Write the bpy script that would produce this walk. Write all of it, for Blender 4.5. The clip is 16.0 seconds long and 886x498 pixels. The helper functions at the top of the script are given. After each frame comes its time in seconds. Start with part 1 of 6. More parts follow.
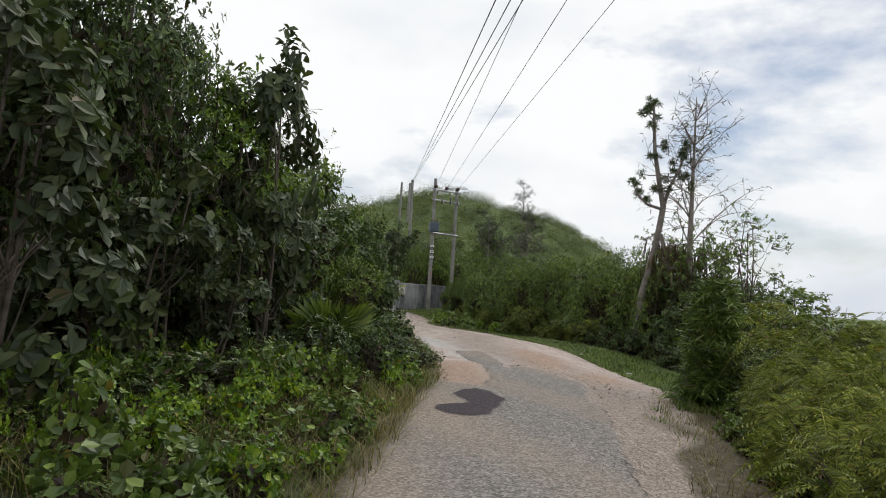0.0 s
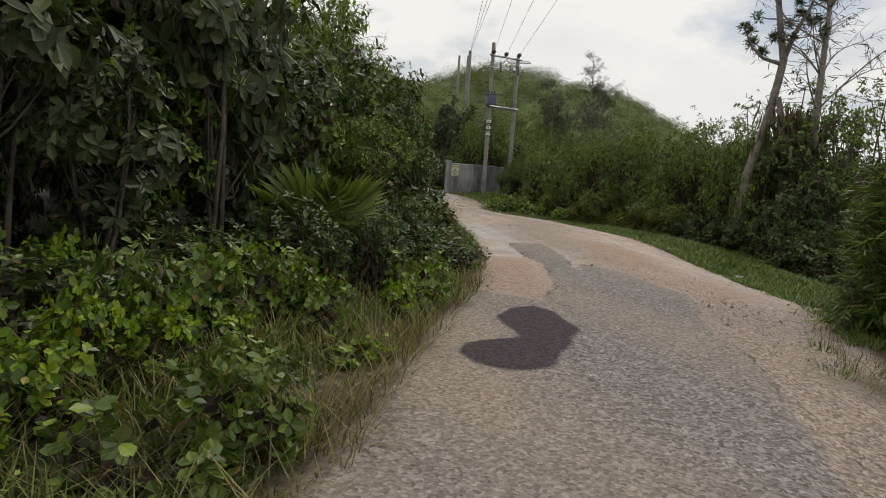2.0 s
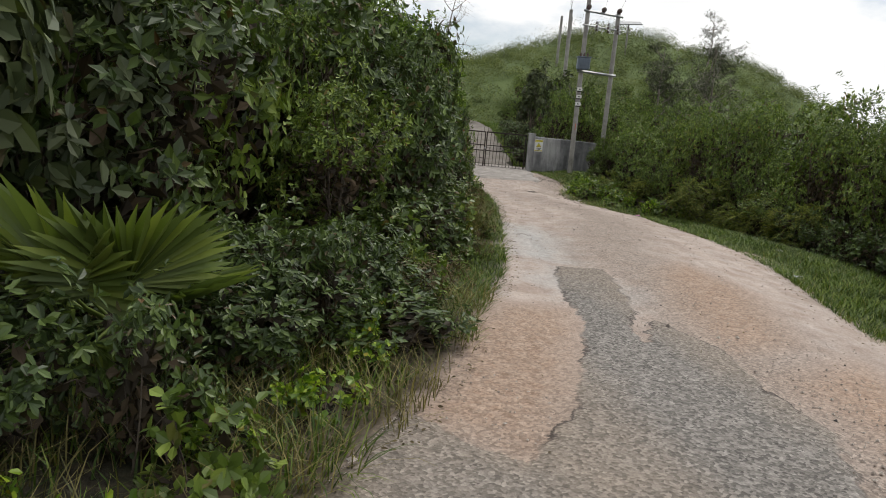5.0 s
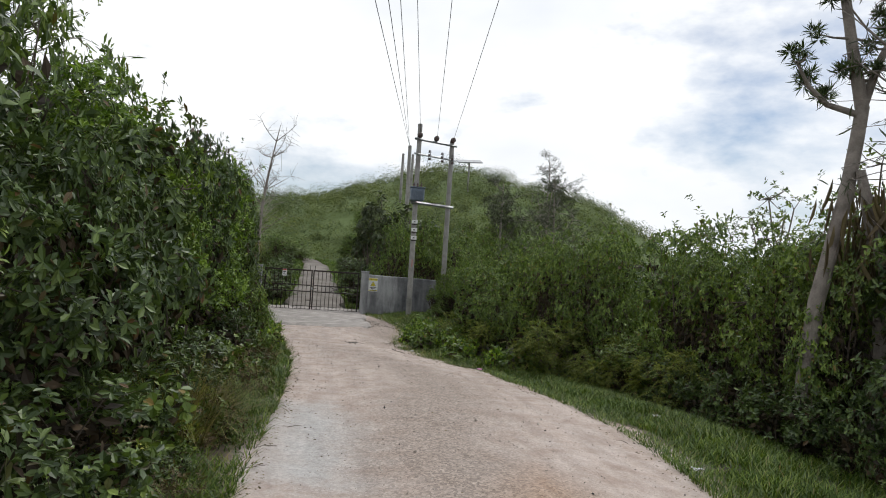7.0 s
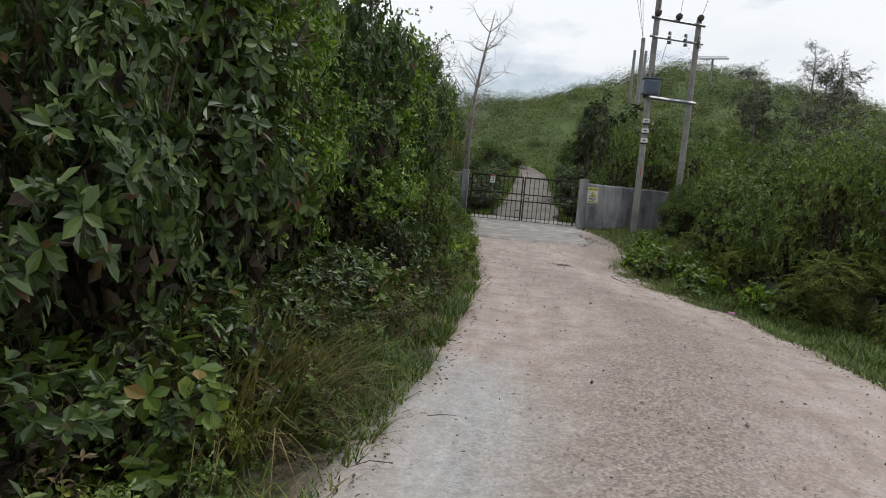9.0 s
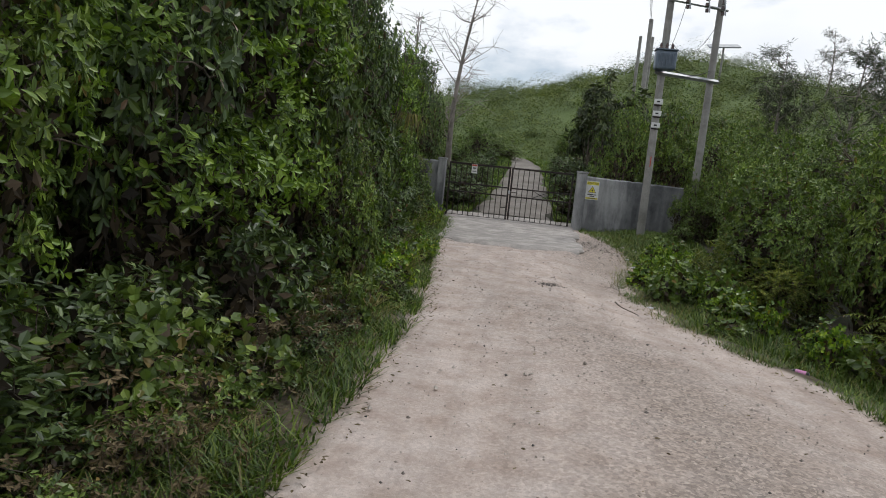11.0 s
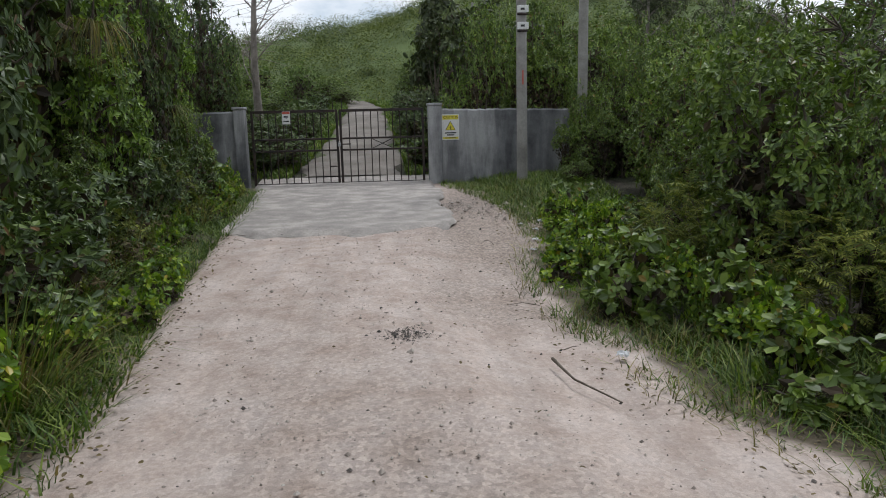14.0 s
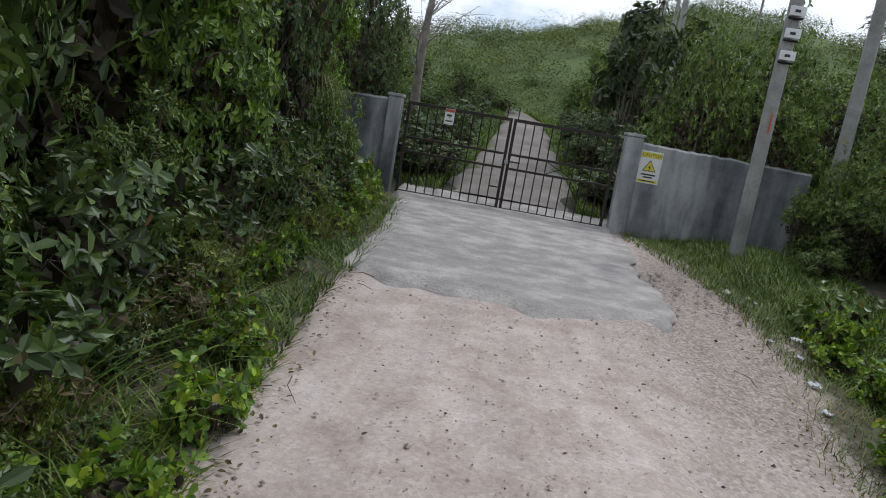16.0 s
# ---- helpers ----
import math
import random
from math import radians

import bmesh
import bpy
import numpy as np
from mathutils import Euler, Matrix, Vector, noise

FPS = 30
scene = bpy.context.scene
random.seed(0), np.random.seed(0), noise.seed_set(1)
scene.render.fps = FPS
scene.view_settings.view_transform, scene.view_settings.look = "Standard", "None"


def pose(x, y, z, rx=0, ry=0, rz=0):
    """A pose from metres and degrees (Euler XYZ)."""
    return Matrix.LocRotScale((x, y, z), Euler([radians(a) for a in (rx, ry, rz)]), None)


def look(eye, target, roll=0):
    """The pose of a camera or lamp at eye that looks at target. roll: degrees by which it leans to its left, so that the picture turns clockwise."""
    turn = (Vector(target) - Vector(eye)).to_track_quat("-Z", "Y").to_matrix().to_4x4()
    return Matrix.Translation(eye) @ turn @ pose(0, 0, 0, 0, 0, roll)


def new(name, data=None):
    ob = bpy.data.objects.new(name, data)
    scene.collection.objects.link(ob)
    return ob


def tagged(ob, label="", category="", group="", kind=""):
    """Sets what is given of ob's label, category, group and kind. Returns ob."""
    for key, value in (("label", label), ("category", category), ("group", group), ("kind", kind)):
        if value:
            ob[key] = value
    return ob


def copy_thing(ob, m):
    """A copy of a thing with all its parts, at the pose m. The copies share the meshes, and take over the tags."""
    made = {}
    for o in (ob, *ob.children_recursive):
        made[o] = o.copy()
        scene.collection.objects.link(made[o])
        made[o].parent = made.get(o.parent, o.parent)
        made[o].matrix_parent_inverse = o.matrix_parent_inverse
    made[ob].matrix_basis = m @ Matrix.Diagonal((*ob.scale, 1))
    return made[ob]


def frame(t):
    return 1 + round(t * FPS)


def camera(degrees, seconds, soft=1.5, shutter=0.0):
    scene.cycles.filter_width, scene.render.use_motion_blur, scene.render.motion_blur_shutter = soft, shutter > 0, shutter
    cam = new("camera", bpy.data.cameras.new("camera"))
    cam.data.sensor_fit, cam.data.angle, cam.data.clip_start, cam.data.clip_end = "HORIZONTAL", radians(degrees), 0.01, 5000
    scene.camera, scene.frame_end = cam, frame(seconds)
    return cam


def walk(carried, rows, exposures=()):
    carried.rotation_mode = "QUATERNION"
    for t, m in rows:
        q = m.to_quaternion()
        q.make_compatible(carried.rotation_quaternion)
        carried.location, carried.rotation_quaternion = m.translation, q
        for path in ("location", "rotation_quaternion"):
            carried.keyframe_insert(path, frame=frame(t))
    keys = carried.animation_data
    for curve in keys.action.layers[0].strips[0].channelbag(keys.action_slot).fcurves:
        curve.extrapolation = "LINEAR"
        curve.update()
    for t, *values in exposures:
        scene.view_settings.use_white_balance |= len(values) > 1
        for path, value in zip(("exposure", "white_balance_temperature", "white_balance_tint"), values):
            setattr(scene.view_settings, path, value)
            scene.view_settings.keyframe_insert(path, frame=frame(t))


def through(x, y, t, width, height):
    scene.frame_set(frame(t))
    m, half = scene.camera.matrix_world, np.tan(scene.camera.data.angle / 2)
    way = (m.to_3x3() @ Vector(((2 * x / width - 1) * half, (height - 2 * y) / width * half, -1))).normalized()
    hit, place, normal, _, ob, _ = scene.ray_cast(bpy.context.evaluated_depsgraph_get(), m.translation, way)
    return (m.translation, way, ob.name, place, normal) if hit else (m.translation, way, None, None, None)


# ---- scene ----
cam = camera(63.9, 16.0, soft=1.0)

# seconds, eye, target, lean
PATH = [
    (0, (-3.61, -6.412, 1.505), (-3.192, -4.458, 1.605), 3.7),
    (0.5, (-3.3, -5.568, 1.436), (-2.877, -3.62, 1.599), 3.5),
    (1, (-3.034, -4.687, 1.4), (-2.666, -2.721, 1.403), 3.1),
    (1.5, (-2.824, -3.725, 1.285), (-2.453, -1.767, 1.109), 5.4),
    (2, (-2.648, -2.932, 1.313), (-2.379, -0.964, 1.08), 4.0),
    (2.5, (-2.469, -2.291, 1.34), (-2.323, -0.311, 1.101), 6.7),
    (3, (-2.227, -1.502, 1.339), (-2.103, 0.479, 1.095), 8.3),
    (3.2, (-2.103, -1.191, 1.362), (-2.005, 0.785, 1.072), 7.7),
    (5.3, (-0.902, 1.178, 1.72), (-0.917, 3.148, 1.373), 5.1),
    (5.5, (-0.728, 1.564, 1.751), (-0.691, 3.541, 1.45), 6.2),
    (6, (-0.323, 2.608, 1.703), (-0.136, 4.586, 1.476), 4.8),
    (6.5, (-0.034, 3.55, 1.698), (0.287, 5.524, 1.662), 3.8),
    (7, (0.056, 4.295, 1.716), (0.406, 6.263, 1.782), 3.8),
    (7.5, (0.206, 5.074, 1.644), (0.262, 7.073, 1.65), -0.0),
    (8, (0.227, 5.844, 1.637), (0.154, 7.839, 1.515), 4.8),
    (8.5, (0.3, 6.536, 1.629), (0.06, 8.514, 1.455), 0.8),
    (9, (0.426, 7.377, 1.607), (0.181, 9.349, 1.377), 4.9),
    (9.2, (0.413, 7.769, 1.619), (0.183, 9.737, 1.347), 7.0),
    (11.3, (0.762, 11.433, 1.492), (0.521, 13.403, 1.247), 5.8),
    (11.5, (0.792, 11.786, 1.513), (0.56, 13.75, 1.216), 6.0),
    (12, (0.937, 12.875, 1.407), (0.875, 14.846, 1.07), 6.1),
    (12.5, (1.059, 13.619, 1.441), (1.152, 15.582, 1.07), 1.4),
    (13, (1.198, 14.196, 1.563), (1.518, 16.152, 1.299), -2.0),
    (13.5, (1.124, 15.041, 1.461), (1.386, 16.993, 1.113), -4.0),
    (14, (0.944, 16.017, 1.372), (1.086, 17.977, 0.998), -1.3),
    (14.5, (0.719, 16.857, 1.299), (0.727, 18.821, 0.924), 0.1),
    (15, (0.492, 17.503, 1.333), (0.33, 19.466, 0.982), 1.0),
    (15.5, (0.279, 18.144, 1.344), (-0.039, 20.085, 0.982), 2.7),
    (16, (0.228, 18.825, 1.373), (0.058, 20.783, 1.007), 9.7),
]
EXPOSURES = [(0.0, -0.1, 6400, 10), (1.5, -0.27, 6700, 10), (2.5, -0.2, 6800, 10), (3.2, -0.05, 6800, 10), (5.5, 0.05, 6500, 10), (7.0, 0.0, 6300, 10), (7.5, -0.05, 6250, 10), (9.0, -0.15, 6200, 10), (12.5, -0.02, 6150, 10), (14.0, -0.03, 6050, 10), (16.0, 0.02, 5800, 10)]
walk(cam, [(t, look(eye, target, lean)) for t, eye, target, lean in PATH], EXPOSURES)

# ---- world: bright broken overcast ----
world = bpy.data.worlds.new("world")
scene.world = world
world.use_nodes = True
wn, wl = world.node_tree.nodes, world.node_tree.links
wn.clear()
w_out = wn.new("ShaderNodeOutputWorld")
w_bg = wn.new("ShaderNodeBackground")
w_sky = wn.new("ShaderNodeTexSky")
w_sky.sky_type = "NISHITA"
w_sky.sun_disc = False
w_sky.sun_elevation = radians(58)
w_sky.sun_rotation = radians(40)
w_gain = wn.new("ShaderNodeVectorMath")
w_gain.operation = "SCALE"
w_gain.inputs["Scale"].default_value = 0.09
w_geo = wn.new("ShaderNodeTexCoord")
w_map = wn.new("ShaderNodeMapping")
w_map.inputs["Scale"].default_value = (1.0, 1.0, 2.2)
w_n1 = wn.new("ShaderNodeTexNoise")
w_n1.inputs["Scale"].default_value = 2.6
w_n1.inputs["Detail"].default_value = 7
w_n1.inputs["Roughness"].default_value = 0.55
w_n2 = wn.new("ShaderNodeTexNoise")
w_n2.inputs["Scale"].default_value = 1.7
w_n2.inputs["Detail"].default_value = 5
w_cover = wn.new("ShaderNodeValToRGB")
w_cover.color_ramp.elements[0].position, w_cover.color_ramp.elements[1].position = 0.31, 0.45
w_cloud = wn.new("ShaderNodeValToRGB")
w_cloud.color_ramp.elements[0].position, w_cloud.color_ramp.elements[1].position = 0.38, 0.6
w_cloud.color_ramp.elements[0].color = (0.76, 0.8, 0.86, 1)
w_cloud.color_ramp.elements[1].color = (1.06, 1.06, 1.05, 1)
w_mix = wn.new("ShaderNodeMix")
w_mix.data_type = "RGBA"
wl.new(w_geo.outputs["Generated"], w_map.inputs["Vector"])
wl.new(w_map.outputs["Vector"], w_n1.inputs["Vector"])
wl.new(w_map.outputs["Vector"], w_n2.inputs["Vector"])
wl.new(w_n1.outputs["Fac"], w_cover.inputs["Fac"])
wl.new(w_n2.outputs["Fac"], w_cloud.inputs["Fac"])
wl.new(w_sky.outputs["Color"], w_gain.inputs[0])
wl.new(w_cover.outputs["Color"], w_mix.inputs["Factor"])
wl.new(w_gain.outputs["Vector"], w_mix.inputs["A"])
wl.new(w_cloud.outputs["Color"], w_mix.inputs["B"])
wl.new(w_mix.outputs["Result"], w_bg.inputs["Color"])
w_bg.inputs["Strength"].default_value = 1.0
wl.new(w_bg.outputs["Background"], w_out.inputs["Surface"])

sun_data = bpy.data.lights.new("sun", "SUN")
sun_data.energy, sun_data.angle, sun_data.color = 1.5, radians(12), (1.0, 0.96, 0.9)
sun = new("sun", sun_data)
sun.matrix_world = pose(0, 0, 30, 32, 0, 140)


# ---- materials ----
def material(name):
    m = bpy.data.materials.new(name)
    m.use_nodes = True
    return m, m.node_tree.nodes, m.node_tree.links, m.node_tree.nodes["Principled BSDF"]


def noise_tex(n, l, scale, detail=4, rough=0.55, coord=None):
    t = n.new("ShaderNodeTexNoise")
    t.inputs["Scale"].default_value, t.inputs["Detail"].default_value = scale, detail
    t.inputs["Roughness"].default_value = rough
    if coord is not None:
        l.new(coord, t.inputs["Vector"])
    return t.outputs["Fac"]


def ramp(n, l, fac, stops):
    r = n.new("ShaderNodeValToRGB")
    els = r.color_ramp.elements
    while len(els) < len(stops):
        els.new(0.5)
    for e, (p, c) in zip(els, stops):
        e.position = p
        e.color = (*c, 1) if not isinstance(c, float) else (c, c, c, 1)
    l.new(fac, r.inputs["Fac"])
    return r.outputs["Color"]


def mix(n, l, fac, a, b, mode="MIX"):
    m = n.new("ShaderNodeMix")
    m.data_type, m.blend_type = "RGBA", mode
    for sock, v in ((m.inputs["Factor"], fac), (m.inputs["A"], a), (m.inputs["B"], b)):
        if isinstance(v, (int, float)):
            sock.default_value = v
        elif isinstance(v, tuple):
            sock.default_value = (*v, 1)
        else:
            l.new(v, sock)
    return m.outputs["Result"]


def bump(n, l, height, strength, dist, bsdf):
    b = n.new("ShaderNodeBump")
    b.inputs["Strength"].default_value, b.inputs["Distance"].default_value = strength, dist
    l.new(height, b.inputs["Height"])
    l.new(b.outputs["Normal"], bsdf.inputs["Normal"])


def leaf_mat(name, dark, mid, light, rough=0.45, through=0.3, old=None):
    """Leaves: each one has its own shade; thin enough to let some light pass."""
    m, n, l, b = material(name)
    geo = n.new("ShaderNodeNewGeometry")
    obj = n.new("ShaderNodeObjectInfo")
    stops = [(0.0, dark), (0.5, mid), (0.93, light)]
    if old:
        stops = [(0.0, old), (0.05, dark), (0.5, mid), (0.93, light)]
    col = ramp(n, l, geo.outputs["Random Per Island"], stops)
    patch = noise_tex(n, l, 1.3, 2, 0.5, geo.outputs["Position"])
    col = mix(n, l, 0.55, col, ramp(n, l, patch, [(0.3, 0.4), (0.7, 1.05)]), "MULTIPLY")
    wide = noise_tex(n, l, 0.35, 3, 0.6, geo.outputs["Position"])
    col = mix(n, l, 0.5, col, ramp(n, l, wide, [(0.35, (0.55, 0.6, 0.6)), (0.65, (1.1, 1.05, 0.9))]), "MULTIPLY")
    col = mix(n, l, 0.25, col, ramp(n, l, obj.outputs["Random"], [(0.0, (0.6, 0.7, 0.5)), (1.0, (1.0, 1.0, 0.8))]), "MULTIPLY")
    l.new(col, b.inputs["Base Color"])
    b.inputs["Roughness"].default_value = rough
    b.inputs["Specular IOR Level"].default_value = 0.4
    tr = n.new("ShaderNodeBsdfTranslucent")
    l.new(mix(n, l, 1.0, col, (1.0, 1.15, 0.4), "MULTIPLY"), tr.inputs["Color"])
    sh = n.new("ShaderNodeMixShader")
    sh.inputs["Fac"].default_value = through
    l.new(b.outputs["BSDF"], sh.inputs[1])
    l.new(tr.outputs["BSDF"], sh.inputs[2])
    l.new(sh.outputs["Shader"], n["Material Output"].inputs["Surface"])
    return m


def plain_mat(name, stops, scale, rough=0.8, metal=0.0, bumps=(0.3, 0.01), fine=60.0):
    """A worn surface: two scales of variation and a fine relief."""
    m, n, l, b = material(name)
    co = n.new("ShaderNodeTexCoord").outputs["Object"]
    big = noise_tex(n, l, scale, 5, 0.6, co)
    small = noise_tex(n, l, fine, 4, 0.6, co)
    col = ramp(n, l, big, stops)
    col = mix(n, l, 0.5, col, ramp(n, l, small, [(0.3, 0.55), (0.7, 1.0)]), "MULTIPLY")
    l.new(col, b.inputs["Base Color"])
    b.inputs["Roughness"].default_value, b.inputs["Metallic"].default_value = rough, metal
    bump(n, l, small, bumps[0], bumps[1], b)
    return m


LEAF_DARK = leaf_mat("leaf_dark_glossy", (0.050, 0.076, 0.030), (0.088, 0.137, 0.043), (0.165, 0.232, 0.06), 0.45, 0.12, (0.204, 0.104, 0.049))
LEAF_MID = leaf_mat("leaf_mid_green", (0.073, 0.112, 0.030), (0.146, 0.223, 0.046), (0.272, 0.360, 0.074), 0.42, 0.17, (0.293, 0.206, 0.062))
LEAF_BIG = leaf_mat("leaf_big_olive", (0.053, 0.072, 0.036), (0.086, 0.112, 0.053), (0.131, 0.157, 0.066), 0.55, 0.14, (0.131, 0.099, 0.046))
LEAF_LIME = leaf_mat("leaf_lime", (0.07, 0.135, 0.022), (0.18, 0.31, 0.032), (0.44, 0.56, 0.05), 0.4, 0.26, (0.437, 0.358, 0.030))
LEAF_FRESH = leaf_mat("leaf_fresh", (0.08, 0.135, 0.026), (0.175, 0.28, 0.042), (0.33, 0.46, 0.07), 0.45, 0.24)
LEAF_FERN = leaf_mat("leaf_fern", (0.113, 0.142, 0.031), (0.216, 0.265, 0.051), (0.386, 0.397, 0.081), 0.6, 0.24, (0.273, 0.161, 0.070))
LEAF_PALM = leaf_mat("leaf_palm", (0.128, 0.177, 0.051), (0.217, 0.287, 0.068), (0.332, 0.398, 0.085), 0.45, 0.21)
# Withered leaves, coloured extra dark to paint in the shade inside bushes.
LEAF_OLD_SHADE = leaf_mat("leaf_withered_shade", (0.028, 0.021, 0.014), (0.055, 0.04, 0.026), (0.12, 0.082, 0.05), 0.8, 0.04)
LEAF_DRY = leaf_mat("leaf_dry", (0.1, 0.07, 0.04), (0.17, 0.125, 0.07), (0.26, 0.2, 0.11), 0.8, 0.15)
GRASS = leaf_mat("grass_green", (0.045, 0.085, 0.015), (0.1, 0.175, 0.024), (0.25, 0.32, 0.056), 0.55, 0.26, (0.36, 0.27, 0.12))
GRASS_DRY = leaf_mat("grass_dry", (0.110, 0.103, 0.033), (0.207, 0.179, 0.066), (0.386, 0.317, 0.145), 0.7, 0.25)
NEEDLE = leaf_mat("needle_grey_green", (0.05, 0.065, 0.04), (0.085, 0.105, 0.06), (0.13, 0.15, 0.08), 0.65, 0.2)
LEAF_HILL = leaf_mat("leaf_hillside", (0.1, 0.135, 0.03), (0.155, 0.195, 0.042), (0.21, 0.25, 0.052), 0.65, 0.2)
LEAF_HILL_DARK = leaf_mat("leaf_hillside_dark", (0.055, 0.085, 0.025), (0.085, 0.13, 0.035), (0.13, 0.185, 0.045), 0.6, 0.15)
BARK = plain_mat("bark", [(0.3, (0.07, 0.05, 0.035)), (0.7, (0.2, 0.165, 0.13))], 9, 0.9, 0, (0.6, 0.02))
BARK_GREY = plain_mat("bark_grey", [(0.3, (0.16, 0.135, 0.115)), (0.7, (0.34, 0.3, 0.26))], 6, 0.9, 0, (0.6, 0.02))
POLE_WOOD = plain_mat("weathered_pole", [(0.3, (0.2, 0.19, 0.175)), (0.7, (0.38, 0.365, 0.34))], 3, 0.85, 0, (0.4, 0.01), 35)
IRON = plain_mat("painted_iron", [(0.35, (0.012, 0.01, 0.01)), (0.75, (0.05, 0.028, 0.02))], 7, 0.6, 0.2, (0.3, 0.004))
STEEL = plain_mat("galvanised_steel", [(0.3, (0.3, 0.31, 0.32)), (0.7, (0.46, 0.47, 0.48))], 5, 0.5, 0.6, (0.2, 0.004))
TANK = plain_mat("transformer_paint", [(0.3, (0.1, 0.13, 0.17)), (0.7, (0.16, 0.2, 0.25))], 5, 0.5, 0.1, (0.2, 0.004))
CERAMIC = plain_mat("brown_ceramic", [(0.3, (0.06, 0.035, 0.03)), (0.7, (0.1, 0.06, 0.05))], 8, 0.25, 0, (0.05, 0.002))
WIRE = plain_mat("wire_dull", [(0.3, (0.03, 0.03, 0.03)), (0.7, (0.06, 0.06, 0.06))], 3, 0.6)
WHITE = plain_mat("white_enamel", [(0.3, (0.7, 0.7, 0.68)), (0.7, (0.8, 0.8, 0.78))], 6, 0.45, 0, (0.05, 0.002))
YELLOW = plain_mat("sign_yellow", [(0.3, (0.68, 0.58, 0.03)), (0.7, (0.75, 0.66, 0.05))], 6, 0.45, 0, (0.05, 0.002))
BLACK = plain_mat("black_print", [(0.3, (0.015, 0.015, 0.015)), (0.7, (0.03, 0.03, 0.03))], 6, 0.5, 0, (0.05, 0.002))
RED = plain_mat("red_print", [(0.3, (0.45, 0.08, 0.05)), (0.7, (0.55, 0.12, 0.08))], 6, 0.5, 0, (0.05, 0.002))
PINK = plain_mat("pink_print", [(0.3, (0.6, 0.12, 0.4)), (0.7, (0.75, 0.4, 0.6))], 40, 0.4, 0, (0.05, 0.002))
PAPER = plain_mat("litter_paper", [(0.3, (0.55, 0.55, 0.55)), (0.7, (0.75, 0.76, 0.78))], 12, 0.6)


def wall_material():
    """Old rendered concrete, streaked dark by rain from the top down."""
    m, n, l, b = material("stained_concrete")
    co = n.new("ShaderNodeTexCoord").outputs["Object"]
    mp = n.new("ShaderNodeMapping")
    mp.inputs["Scale"].default_value = (2.0, 2.0, 0.35)
    l.new(co, mp.inputs["Vector"])
    streak = noise_tex(n, l, 1.0, 5, 0.6, mp.outputs["Vector"])
    blot = noise_tex(n, l, 2.2, 6, 0.65, co)
    fine = noise_tex(n, l, 45, 4, 0.6, co)
    col = ramp(n, l, streak, [(0.38, (0.05, 0.053, 0.058)), (0.5, (0.17, 0.17, 0.176)), (0.61, (0.44, 0.44, 0.435))])
    col = mix(n, l, 0.32, col, ramp(n, l, blot, [(0.35, (0.08, 0.082, 0.085)), (0.65, (0.38, 0.38, 0.385))]))
    col = mix(n, l, 0.4, col, ramp(n, l, fine, [(0.3, 0.6), (0.7, 1.0)]), "MULTIPLY")
    l.new(col, b.inputs["Base Color"])
    b.inputs["Roughness"].default_value = 0.9
    bump(n, l, fine, 0.4, 0.01, b)
    return m


